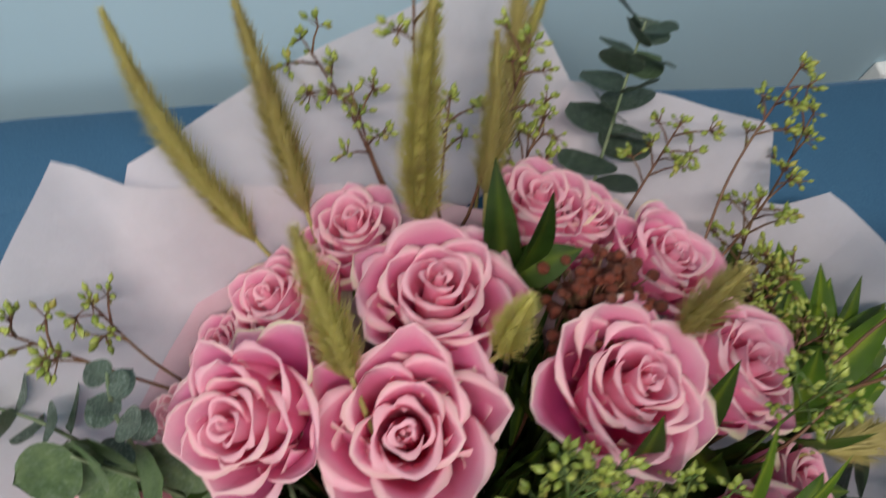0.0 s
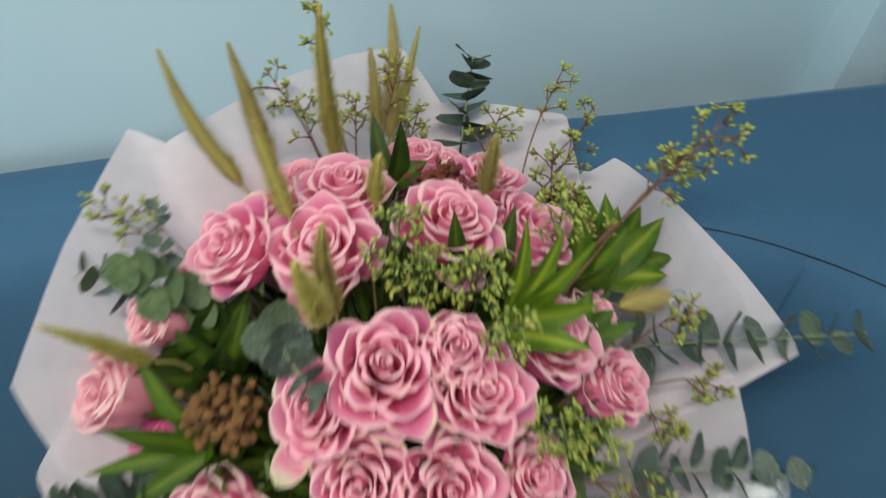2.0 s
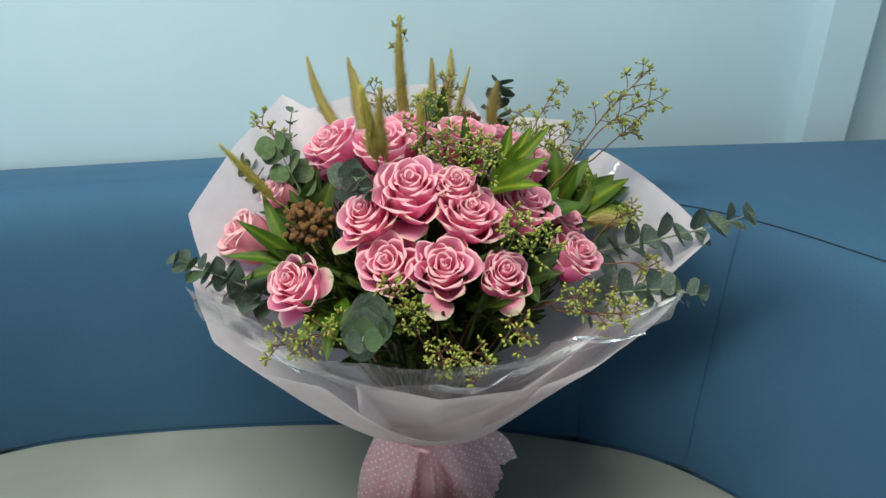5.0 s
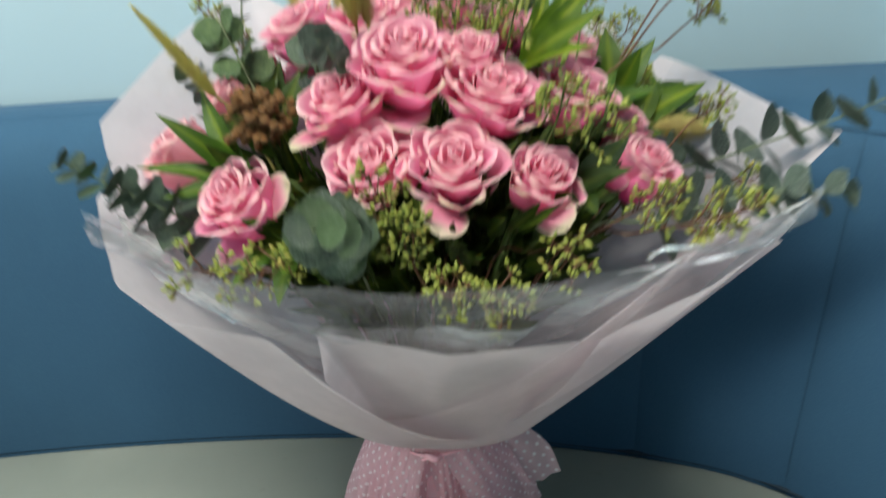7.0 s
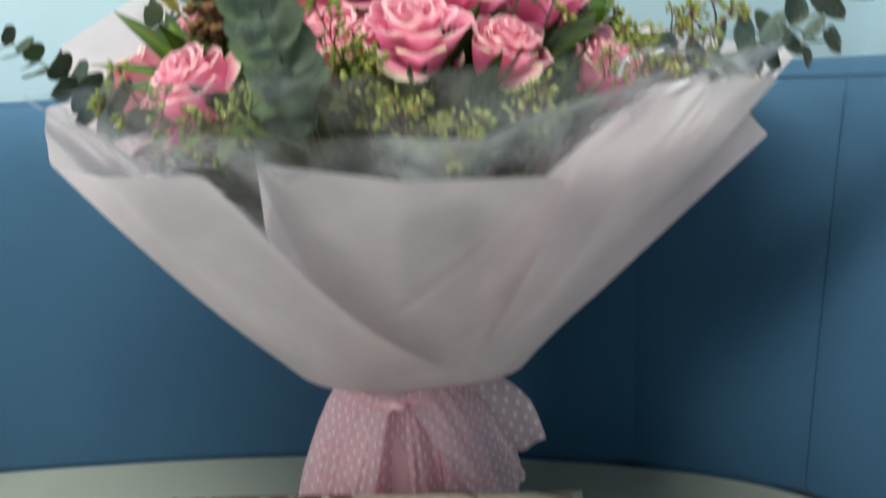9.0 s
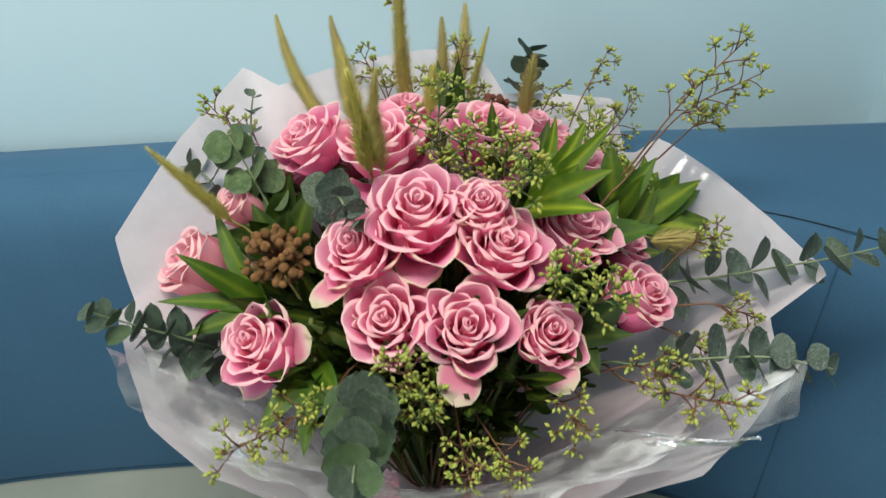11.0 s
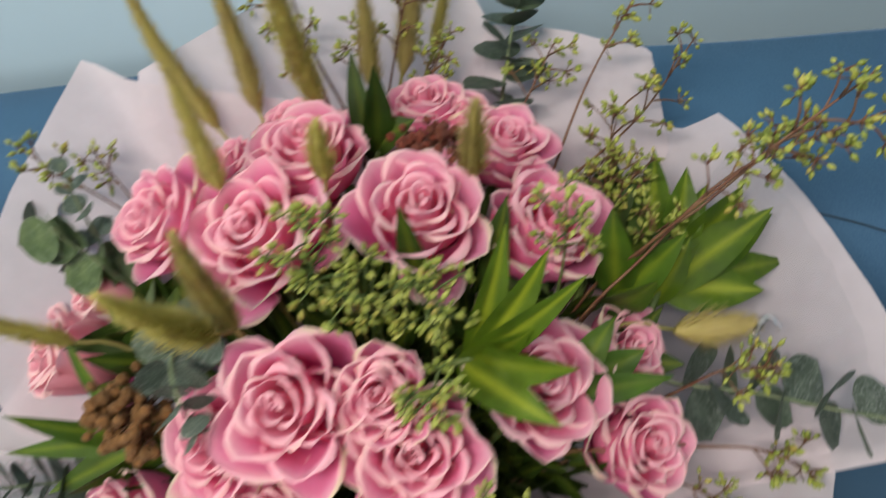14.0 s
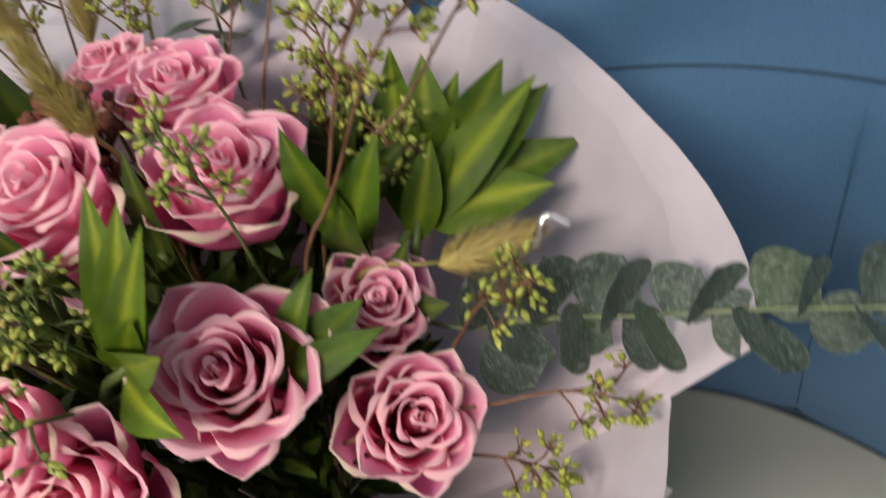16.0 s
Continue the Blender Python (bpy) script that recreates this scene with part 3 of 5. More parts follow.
def cone_sheet(name, rim, a0, a1, mat, waist=(0.056, 0.170), bulge=0.012, ripple=0.0025, seed=1, count=40, rows=22, start=0.0, bulge_end=None, belly=(0.0, 0.0), rise=(-0.25, -0.25), smooth=False):
    """A sheet that runs from the bound waist up to its rim; a0, a1: the turn round the waist, in degrees."""
    top = rim_samples(spline(rim, 6) if smooth else rim, count)
    r, z = waist
    grid, uvs = [], []
    for j in range(rows + 1):
        v = start + (1 - start) * j / rows
        row, uv = [], []
        for k in range(count + 1):
            a = radians(a0 + (a1 - a0) * k / count)
            foot = Vector((TIE.x + r * math.cos(a), TIE.y + r * 0.70 * math.sin(a), z))
            p = foot.lerp(top[k], v)
            o = Vector((p.x - TIE.x, p.y - TIE.y, (rise[0] + (rise[1] - rise[0]) * k / count) * math.hypot(p.x - TIE.x, p.y - TIE.y))).normalized()
            fold = noise.noise(Vector((k * 0.11 + seed * 7.3, v * 2.2, seed))) + 0.45 * noise.noise(Vector((k * 0.31 + seed * 3.1, v * 5.0, seed + 9)))
            swell = bulge + ((bulge if bulge_end is None else bulge_end) - bulge) * (k / count) ** 1.4
            low = belly[0] + (belly[1] - belly[0]) * k / count
            p = p + o * (swell * math.sin(math.pi * v ** 0.75) + low * math.sin(math.pi * v ** 0.22) + ripple * fold * (0.3 + v))
            row.append(p)
            uv.append((k / count, v))
        grid.append(row)
        uvs.append(uv)
    return sheet_mesh(name, grid, mat, uvs)


def band_mesh(name, points, widths, side, cup=0.006, mat=None):
    """A flat band of ribbon along points; side: the way of its width."""
    line = spline(points, 8)
    s = Vector(side).normalized()
    grid, uvs, run = [], [], 0.0
    for i, p in enumerate(line):
        t = (line[min(i + 1, len(line) - 1)] - line[max(i - 1, 0)]).normalized()
        across = (s - t * s.dot(t)).normalized()
        up = t.cross(across)
        f = i / (len(line) - 1) * (len(widths) - 1)
        k = min(int(f), len(widths) - 2)
        w = widths[k] + (widths[k + 1] - widths[k]) * (f - k)
        if i:
            run += (p - line[i - 1]).length
        grid.append([p + across * w * q + up * cup * (math.cos(q * 4.5) - 0.4 + 0.5 * math.sin(9 * q + i * 0.3)) for q in (-1, -0.75, -0.5, -0.25, 0, 0.25, 0.5, 0.75, 1)])
        uvs.append([(q * w + 0.4, run) for q in (-1, -0.75, -0.5, -0.25, 0, 0.25, 0.5, 0.75, 1)])
    return sheet_mesh(name, grid, mat or ORGANZA, uvs)


def build_wrap():
    wrap = thing("bouquet_wrap", "white paper wrap round a large rose bouquet, standing on the seat", "wrapping")
    sheets = [
        # back of the cone, from one shoulder to the other
        ([(-0.244, 0.074, 0.376), (-0.264, 0.116, 0.432), (-0.222, 0.198, 0.478), (-0.171, 0.275, 0.514), (-0.143, 0.266, 0.499), (-0.05, 0.29, 0.44)], 192, 100, 1, 0.004),
        ([(-0.170, 0.262, 0.440), (-0.150, 0.287, 0.488), (-0.100, 0.316, 0.492), (-0.055, 0.342, 0.493), (0.000, 0.368, 0.490), (0.054, 0.390, 0.479), (0.072, 0.360, 0.462), (0.095, 0.325, 0.430)], 130, 60, 2, 0.010),
        ([(0.050, 0.320, 0.400), (0.083, 0.341, 0.448), (0.135, 0.320, 0.455), (0.187, 0.292, 0.459), (0.200, 0.255, 0.400)], 85, 25, 3, 0.006),
        ([(0.020, 0.285, 0.395), (0.100, 0.288, 0.405), (0.170, 0.276, 0.407), (0.210, 0.264, 0.412), (0.230, 0.262, 0.429), (0.252, 0.233, 0.423), (0.269, 0.210, 0.417), (0.286, 0.178, 0.410), (0.300, 0.142, 0.405), (0.308, 0.115, 0.402), (0.310, 0.086, 0.404), (0.307, 0.067, 0.410), (0.302, 0.047, 0.416), (0.268, 0.047, 0.375)], 88, -15, 4, 0.016),
        # the low side at the sitter's right
        ([(0.262, 0.090, 0.372), (0.268, 0.047, 0.373), (0.240, -0.030, 0.384), (0.200, -0.075, 0.388), (0.159, -0.108, 0.386), (0.100, -0.100, 0.345)], 5, -50, 5, 0.016),
        # the plain flap in front
        ([(-0.068, -0.089, 0.318), (-0.068, -0.092, 0.357), (0.010, -0.106, 0.345), (0.091, -0.092, 0.341), (0.130, -0.070, 0.330)], 235, 305, 6, 0.004),
    ]
    for rim, a0, a1, seed, bulge in sheets:
        part("paper_sheet", cone_sheet("paper_sheet", rim, a0, a1, PAPER, bulge=bulge, ripple=0.0007 if seed == 6 else 0.0025, seed=seed), wrap, "white translucent wrapping paper")
    # the two outer sheets that cross over in front
    right = [(0.088, -0.097, 0.343), (0.110, -0.098, 0.362), (0.150, -0.080, 0.386), (0.200, -0.030, 0.389), (0.256, 0.017, 0.344), (0.205, 0.060, 0.300), (0.150, 0.085, 0.255)]
    part("paper_sheet", cone_sheet("paper_sheet", right, 197, 375, PAPER, waist=(0.062, 0.168), bulge=0.034, bulge_end=-0.010, belly=(0.0, 0.040), rise=(0.3, -0.25), ripple=0.0012, seed=7), wrap, "white paper sheet folded across the front")
    left = [(-0.240, 0.112, 0.392), (-0.258, 0.070, 0.388), (-0.242, 0.030, 0.374), (-0.218, -0.017, 0.354), (-0.165, -0.062, 0.350), (-0.099, -0.090, 0.352), (-0.069, -0.093, 0.318)]
    part("paper_sheet", cone_sheet("paper_sheet", left, 165, 318, PAPER, waist=(0.068, 0.166), bulge=0.004, bulge_end=0.026, belly=(0.006, 0.0), rise=(-0.25, 0.0), ripple=0.0012, seed=8), wrap, "white paper sheet crossing over on top")
    tissue = [(-0.20, 0.14, 0.40), (-0.13, 0.235, 0.44), (-0.02, 0.275, 0.45), (0.09, 0.255, 0.42), (0.18, 0.17, 0.37)]
    part("tissue_sheet", cone_sheet("tissue_sheet", tissue, 165, 10, TISSUE, waist=(0.042, 0.17), bulge=0.004, seed=12), wrap, "pale pink inner tissue")
    film = [(-0.250, 0.020, 0.398), (-0.215, -0.035, 0.396), (-0.130, -0.100, 0.404), (-0.02, -0.126, 0.400), (0.070, -0.125, 0.402), (0.150, -0.118, 0.412), (0.215, -0.088, 0.415), (0.248, -0.040, 0.412)]
    part("film_sheet", cone_sheet("film_sheet", film, 195, 345, FILM, waist=(0.048, 0.165), bulge=-0.010, ripple=0.006, seed=21, count=80, rows=30, start=0.35), wrap, "clear glossy wrapping film")
    film2 = [(-0.250, 0.060, 0.392), (-0.175, -0.055, 0.376), (-0.06, -0.112, 0.372), (0.05, -0.116, 0.366), (0.14, -0.095, 0.392), (0.245, -0.040, 0.408)]
    film_piece = part("film_sheet", cone_sheet("film_sheet", film2, 190, 350, FILM_HAZY, waist=(0.046, 0.165), bulge=-0.016, ripple=0.007, seed=23, count=80, rows=30, start=0.5), wrap, "clear crinkled wrapping film")
    film3 = [(0.236, 0.235, 0.430), (0.258, 0.200, 0.421), (0.276, 0.160, 0.414), (0.286, 0.118, 0.408), (0.288, 0.074, 0.408)]
    part("film_sheet", cone_sheet("film_sheet", film3, 50, 0, FILM_BARE, waist=(0.046, 0.165), bulge=0.004, ripple=0.003, seed=25, count=60, rows=24, start=0.62), wrap, "clear crinkled wrapping film")
    # narrow bright bands added where the folded film catches highlights
    for pts in ([(0.120, -0.050, 0.362), (0.134, -0.062, 0.372), (0.165, -0.085, 0.388), (0.194, -0.098, 0.405)],
                [(0.126, -0.088, 0.392), (0.131, -0.096, 0.402), (0.150, -0.100, 0.404), (0.180, -0.098, 0.400)],
                [(-0.170, -0.022, 0.346), (-0.154, -0.036, 0.348), (-0.140, -0.049, 0.348), (-0.125, -0.062, 0.347)],
                [(0.231, 0.118, 0.399), (0.239, 0.127, 0.405), (0.247, 0.122, 0.400)]):
        part("film_fold_glint", band_mesh("film_fold_glint", pts, [0.0006, 0.0014, 0.0012, 0.0005], (0.3, 0.2, 1.0), 0.0016, FILM_FOLD_GLINT), film_piece, "thin band added for a highlight on a fold of the clear film")
    part("stem_sleeve", mesh_of("stem_sleeve", *tube([(TIE.x, TIE.y, 0.002), (TIE.x, TIE.y, 0.08), (TIE.x, TIE.y, 0.17)], [0.032, 0.030, 0.034], 14), PAPER), wrap, "white paper sleeve round the stalks")


build_wrap()


# ---- the ribbon ----
def skirt_mesh(name, a0, a1, z0, z1, r0, r1, pleats, depth, seed, lean=(0.0, 0.0), swing=(0.0, 0.0)):
    """A gathered flounce of ribbon that flares from the knot to the seat."""
    grid, uvs = [], []
    n, m = 72, 18
    for j in range(m + 1):
        v = j / m
        row, uv = [], []
        for k in range(n + 1):
            a = radians(a0 + swing[0] * v * (1 - k / n) + (a1 - a0 + swing[1] * v) * k / n)
            wave = math.sin(pleats * a + seed + 1.2 * math.sin(2 * a + seed)) * depth * (0.25 + v)
            crinkle = 0.004 * noise.noise(Vector((k * 0.22, v * 3.0, seed * 5.0))) * (0.4 + v)
            r = r0 + (r1 - r0) * (v ** 0.50) + wave + crinkle
            z = z0 + (z1 - z0) * v + 0.004 * noise.noise(Vector((k * 0.13, 2.0, seed))) * v
            row.append(Vector((TIE.x + lean[0] * v + r * math.cos(a), TIE.y + lean[1] * v + r * math.sin(a) * 0.86, max(z, 0.002))))
            uv.append((a * 0.085 + seed, v * 0.15))
        grid.append(row)
        uvs.append(uv)
    return sheet_mesh(name, grid, ORGANZA, uvs)


def build_ribbon():
    bow = thing("ribbon_bow", "sheer pink ribbon with white dots tied round the bouquet", "ribbon")
    lining = part("lining", skirt_mesh("lining", -15, 345, 0.158, 0.003, 0.034, 0.070, 7, 0.006, 1.0), bow, "pink inner ribbon layer")
    lining.data.materials[0] = SATIN
    part("flounce", skirt_mesh("flounce", 20, 258, 0.160, 0.003, 0.040, 0.097, 7, 0.008, 2.6, swing=(0, -10)), bow, "gathered dotted pink organza flounce")
    part("flounce", skirt_mesh("flounce", 205, 266, 0.163, 0.020, 0.043, 0.102, 4, 0.009, 0.4, swing=(0, -22)), bow)
    part("flounce", skirt_mesh("flounce", 276, 372, 0.170, 0.072, 0.045, 0.092, 3, 0.006, 4.1, lean=(0.004, -0.006), swing=(34, 0)), bow, "hanging dotted pink organza lobe")
    part("flounce", skirt_mesh("flounce", 300, 380, 0.160, 0.004, 0.038, 0.086, 5, 0.007, 5.2), bow)
    part("tail", band_mesh("tail", [(0.030, 0.036, 0.163), (0.054, 0.040, 0.152), (0.072, 0.039, 0.132), (0.086, 0.038, 0.103)], [0.005, 0.019, 0.023, 0.019], (0.92, -0.05, 0.38), 0.0020), bow, "loose ribbon tail")
    part("flounce", skirt_mesh("flounce", 246, 308, 0.158, 0.004, 0.037, 0.076, 11, 0.005, 3.3), bow)
    knot = part("knot", mesh_of("knot", *tube([(-0.016, 0.014, 0.161), (-0.011, 0.011, 0.160), (-0.007, 0.010, 0.159), (-0.002, 0.012, 0.161)], [0.0015, 0.0036, 0.0036, 0.0015], 10), SATIN), bow, "small pink ribbon knot")
    for k, (x, z) in enumerate(((-0.022, 0.150), (-0.026, 0.157), (0.010, 0.152), (0.016, 0.160))):
        pts = [(-0.008, 0.013, 0.160), ((x - 0.008) / 2, 0.014, (z + 0.163) / 2), (x, 0.020, z), (x * 1.5, 0.034, z - 0.004)]
        part("gather", mesh_of("gather", *tube(spline(pts, 4), [0.0022 - 0.0016 * q / len(spline(pts, 4)) for q in range(len(spline(pts, 4)))], 6), SATIN), knot, "gathered pink fold at the knot")


build_ribbon()


# ---- roses ----
def petal_mesh(az, half, rm, rt, zm, zt, star, lip, rng, mat, droop=0.0, tuck=0.0, drop=0.10):
    """One petal of a rose of unit radius, standing on the origin and opening along z; star: how far its sides fall short of the pointed tip."""
    nu = 14
    levels = (0.0, 0.16, 0.32, 0.46, 0.58, 0.68, 0.77, 0.84, 0.875, 0.91, 0.94, 0.97, 1.0)
    grid, uvs = [], []
    skew, wob = rng.uniform(-0.16, 0.16), rng.uniform(0, 10)
    left, right = rng.uniform(0.75, 1.25), rng.uniform(0.75, 1.25)
    for v in levels:
        row, uv = [], []
        for i in range(nu + 1):
            u = -1 + 2 * i / nu
            m = abs(u + skew * (1 - u * u))
            wave = noise.noise(Vector((u * 2.2 + wob, 1.7, wob * 2)))
            top_r = rt * (1 - star * min(m, 1.0) ** 1.05 * (left if u < 0 else right)) + 0.05 * wave * rt
            top_z = zt * (1 - drop * m ** 1.8) + 0.03 * wave
            e = min(v / 0.84, 1.0)
            a0, a1, a2, a3 = (1 - e) ** 3, 3 * e * (1 - e) ** 2, 3 * e * e * (1 - e), e ** 3
            low = rm * (1 - 0.35 * star * m)
            r = 0.06 * a0 + low * 1.10 * a1 + low * 1.04 * a2 + top_r * a3
            z = zm * 0.10 * a1 + zm * 1.25 * a2 + top_z * a3
            crease = (1 - m) ** 3 if m < 1 else 0.0
            r += 0.035 * rt * crease * e * e
            if v > 0.84:
                q = (v - 0.84) / 0.16
                turn = radians(70 + 85 * smoothstep(0.08, 0.6, m)) * q
                wide = 1.25 * lip * (0.62 + 0.38 * smoothstep(0.05, 0.4, m)) * (1 - smoothstep(0.5, 1.0, m))
                r += wide * (1 - math.cos(turn)) * 0.9 + 0.35 * wide * q * crease
                z += wide * math.sin(turn) * 0.7 - wide * 0.45 * q
            r *= 1 + tuck * u * v
            z -= droop * e * e * 0.5
            w = half * (0.42 + 0.58 * smoothstep(0.0, 0.55, v)) * (1 - 0.10 * smoothstep(0.6, 1.0, v))
            n = (noise.noise(Vector((u * 1.5 + wob, v * 2.0, wob * 2))) * 0.075 + noise.noise(Vector((u * 4.5 + wob, v * 3.0, wob * 3))) * 0.028 * min(rt, 1.0)) * v
            a = radians(az) + u * radians(w)
            row.append(Vector(((r + n) * math.cos(a), (r + n) * math.sin(a), z + n * 0.6)))
            uv.append((abs(u), v))
        grid.append(row)
        uvs.append(uv)
    return sheet_mesh("petal", grid, mat, uvs)


def rose_petals(kind, seed):
    """The petals of one rose, from the heart out: open, half-open or a tight bud."""
    rng = random.Random(seed)
    wide = {"open": 1.0, "half": 0.80, "bud": 0.62}[kind]
    sink = {"open": 0.78, "half": 0.45, "bud": 0.15}[kind]
    # each petal: belly and tip radius, half width in degrees, tip height, star, lip, material
    layers = [(0.230, 0.010, 190, 0.93, 0.0, 0.006, PETAL_IN), (0.045, 0.006, 190, 1.06, 0.0, 0.010, PETAL_IN), (0.080, 0.040, 185, 1.07, 0.0, 0.018, PETAL_IN), (0.125, 0.100, 150, 1.07, 0.02, 0.030, PETAL_IN), (0.170, 0.165, 125, 1.05, 0.04, 0.036, PETAL_IN)]
    for k in range(3):
        layers.append((0.235 + 0.03 * k, 0.255 + 0.045 * k, 104 - 6 * k, 1.03, 0.08, 0.036, PETAL_IN))
    for k in range(3):
        layers.append((0.360 + 0.03 * k, 0.420 + 0.055 * k * wide, 86 - 3 * k, 1.01 - 0.03 * k * sink, 0.19 + 0.02 * k, 0.046, PETAL))
    for k in range(3):
        layers.append((0.480 + 0.03 * k, (0.620 + 0.055 * k) * (0.6 + 0.4 * wide), 76 - 2 * k, 0.99 - 0.03 * k * sink, 0.34 + 0.03 * k, 0.054, PETAL))
    for k in range(4):
        layers.append((0.590 + 0.03 * k, (0.830 + 0.05 * k) * (0.45 + 0.55 * wide), 66, 0.95 - 0.07 * sink * (0.4 + 0.3 * k), 0.42, 0.056, PETAL))
    if kind != "bud":
        for k in range(4):
            layers.append((0.780 + 0.02 * k, (1.060 + 0.045 * k) * (0.35 + 0.65 * wide), 60, 0.88 - 0.20 * sink * (0.5 + 0.25 * k), 0.50, 0.060, PETAL_OUT if k else PETAL))
    lean = Matrix.Rotation(rng.uniform(0, 6.28), 2) @ Vector((0.13, 0.0))
    out, az = [], rng.uniform(0, 360)
    for rm, rt, half, zt, star, lip, mat in layers:
        az += 137.5 + rng.uniform(-17, 17)
        zt = zt + rng.uniform(-0.04, 0.04)
        here = Matrix.Translation((lean.x * rm, lean.y * rm, 0))
        mat = PETAL_BUD if kind == "bud" else mat
        out.append(petal_mesh(az, half * rng.uniform(0.92, 1.08), rm, rt * rng.uniform(0.95, 1.06), zt * 0.84, zt * 1.32, star * rng.uniform(0.7, 1.25), lip * rng.uniform(0.8, 1.3), rng, mat, tuck=0.15 if rm < 0.28 else 0.10 if rm < 0.5 else 0.05, drop=0.08 + 0.30 * star))
        out[-1].transform(here)
    return out


ROSE_KINDS = {(kind, i): rose_petals(kind, 10 * i + len(kind)) for kind in ("open", "half", "bud") for i in range(4)}
GUARDS = [petal_mesh(0, 44, 0.74, 1.22, 0.34, 0.44, 0.36, 0.05, random.Random(90 + i), PETAL_OUT, droop=0.40 + 0.2 * i, drop=0.15) for i in range(3)]
SEPAL = sheet_mesh("sepal", [[Vector(((0.10 + 0.55 * v) , s * 0.10 * math.sin(math.pi * (0.15 + 0.85 * v)), -0.06 - 0.35 * v * v + 0.25 * v)) for s in (-1, 0, 1)] for v in (0, 0.25, 0.5, 0.75, 1.0)], STEM)
DOME = Vector((-0.010, 0.150, 0.215))


def hanging_petal(base, centre, width, normal, seed):
    """A broad outer petal that has bent away from its rose; normal: the way its inside looks."""
    a, c = Vector(base), Vector(centre)
    x = c - a
    length = x.length * 1.24
    x.normalize()
    z = Vector(normal)
    z = (z - x * z.dot(x)).normalized()
    y = z.cross(x)
    grid, uvs = [], []
    for j in range(13):
        v = j / 12
        w = width * 0.5 * (0.34 + 0.66 * smoothstep(0.15, 0.62, v)) * math.sqrt(max(0.0, 1 - max(0.0, (v - 0.62) / 0.38) ** 2.4) + 0.004)
        row, uv = [], []
        for i in range(11):
            u = -1 + i / 5
            dent = 0.10 * (1 - abs(u)) ** 2 * smoothstep(0.8, 1.0, v)
            lip = -0.16 * width * max(0.0, abs(u) - 0.55) - 0.20 * width * max(0.0, v - 0.8)
            cup = 0.10 * width * u * u + 0.06 * width * noise.noise(Vector((u * 1.3 + seed, v * 2.2, seed)))
            row.append(a + x * (length * (v - dent)) + y * (u * w) + z * (cup + lip - 0.12 * length * (v - 0.3) ** 2))
            uv.append((abs(u), v))
        grid.append(row)
        uvs.append(uv)
    return sheet_mesh("petal", grid, PETAL_PALE, uvs)


def rose(at, size, kind="open", look_to=None, spin=0, variant=0, guards=(), label="", hanging=()):
    """at: the heart of the flower; size: its width in metres; guards: azimuths of drooping outer petals."""
    at = Vector(at)
    to = Vector(look_to).normalized() if look_to else (at - DOME).normalized()
    scale = size / 2.1
    m = facing(at - to * scale * 1.36, to, spin, scale)
    words = {"open": "open pink rose with pale petal edges", "half": "half-open pink rose with pale petal edges", "bud": "small tight pink rose bud"}[kind]
    flower = thing("rose", label or words + ", in the bouquet", "rose", "roses in the bouquet", at=m)
    for me in ROSE_KINDS[kind, variant % 4]:
        part("petal", me, flower)
    for i, az in enumerate(guards):
        part("petal", GUARDS[i % 3], flower, "drooping pale green-edged outer petal", m=Matrix.Rotation(radians(az), 4, "Z"))
    for k, (centre, width, normal) in enumerate(hanging):
        me = hanging_petal(m.translation + to * scale * 0.25, centre, width, normal, seed=at.x * 50 + k)
        me.transform(m.inverted())
        part("petal", me, flower, "drooping pale green-edged outer petal")
    for k in range(5):
        part("sepal", SEPAL, flower, m=Matrix.Rotation(radians(72 * k + 20), 4, "Z"))
    inv = m.inverted()
    line = [inv @ p for p in stem_line(m.translation, to)]
    part("stem", mesh_of("stem", *tube(line, 0.0026 / scale, 6), STEM), flower, "green stem")
    return flower


rose((-0.110, 0.158, 0.502), 0.072, "open", (-0.45, -0.20, 0.85), 20, 0, guards=(150,))
rose((-0.043, 0.144, 0.510), 0.082, "open", (-0.08, -0.15, 1.00), 75, 1, guards=(190, 330))
rose((-0.019, 0.208, 0.505), 0.076, "open", (-0.02, 0.08, 1.00), 140, 2, guards=(300,))
rose((-0.096, 0.226, 0.462), 0.064, "half", (-0.40, 0.20, 0.90), 40, 0)
rose((-0.122, 0.208, 0.450), 0.050, "half", (-0.60, 0.10, 0.80), 95, 2)
rose((-0.075, 0.190, 0.468), 0.048, "half", (-0.20, 0.10, 1.00), 200, 1)
rose((-0.140, 0.176, 0.462), 0.040, "bud", (-0.60, 0.00, 0.80), 20, 2)
rose((-0.052, 0.262, 0.462), 0.064, "half", (-0.15, 0.25, 0.95), 10, 1)
rose((-0.013, 0.050, 0.500), 0.082, "open", (-0.02, -0.34, 0.85), 200, 0, guards=(70,))
rose((0.034, 0.056, 0.494), 0.056, "half", (0.02, -0.33, 0.85), 30, 2)
rose((0.049, 0.032, 0.475), 0.072, "open", (0.18, -0.34, 0.85), 300, 1)
rose((-0.064, 0.040, 0.472), 0.066, "open", (-0.30, -0.36, 0.84), 100, 2, guards=(200,), hanging=(((-0.082, 0.018, 0.440), 0.026, (-0.6, -0.7, 0.4)),))
rose((-0.040, -0.001, 0.434), 0.070, "open", (-0.12, -0.49, 0.84), 60, 1)
rose((0.019, -0.016, 0.437), 0.072, "open", (0.05, -0.51, 0.84), 330, 0, guards=(100, 60), hanging=(((0.010, -0.042, 0.401), 0.033, (0.0, -0.95, 0.25)),))
rose((0.080, -0.008, 0.424), 0.062, "half", (0.22, -0.49, 0.84), 15, 2, hanging=(((0.085, -0.030, 0.393), 0.029, (0.1, -0.95, 0.25)),))
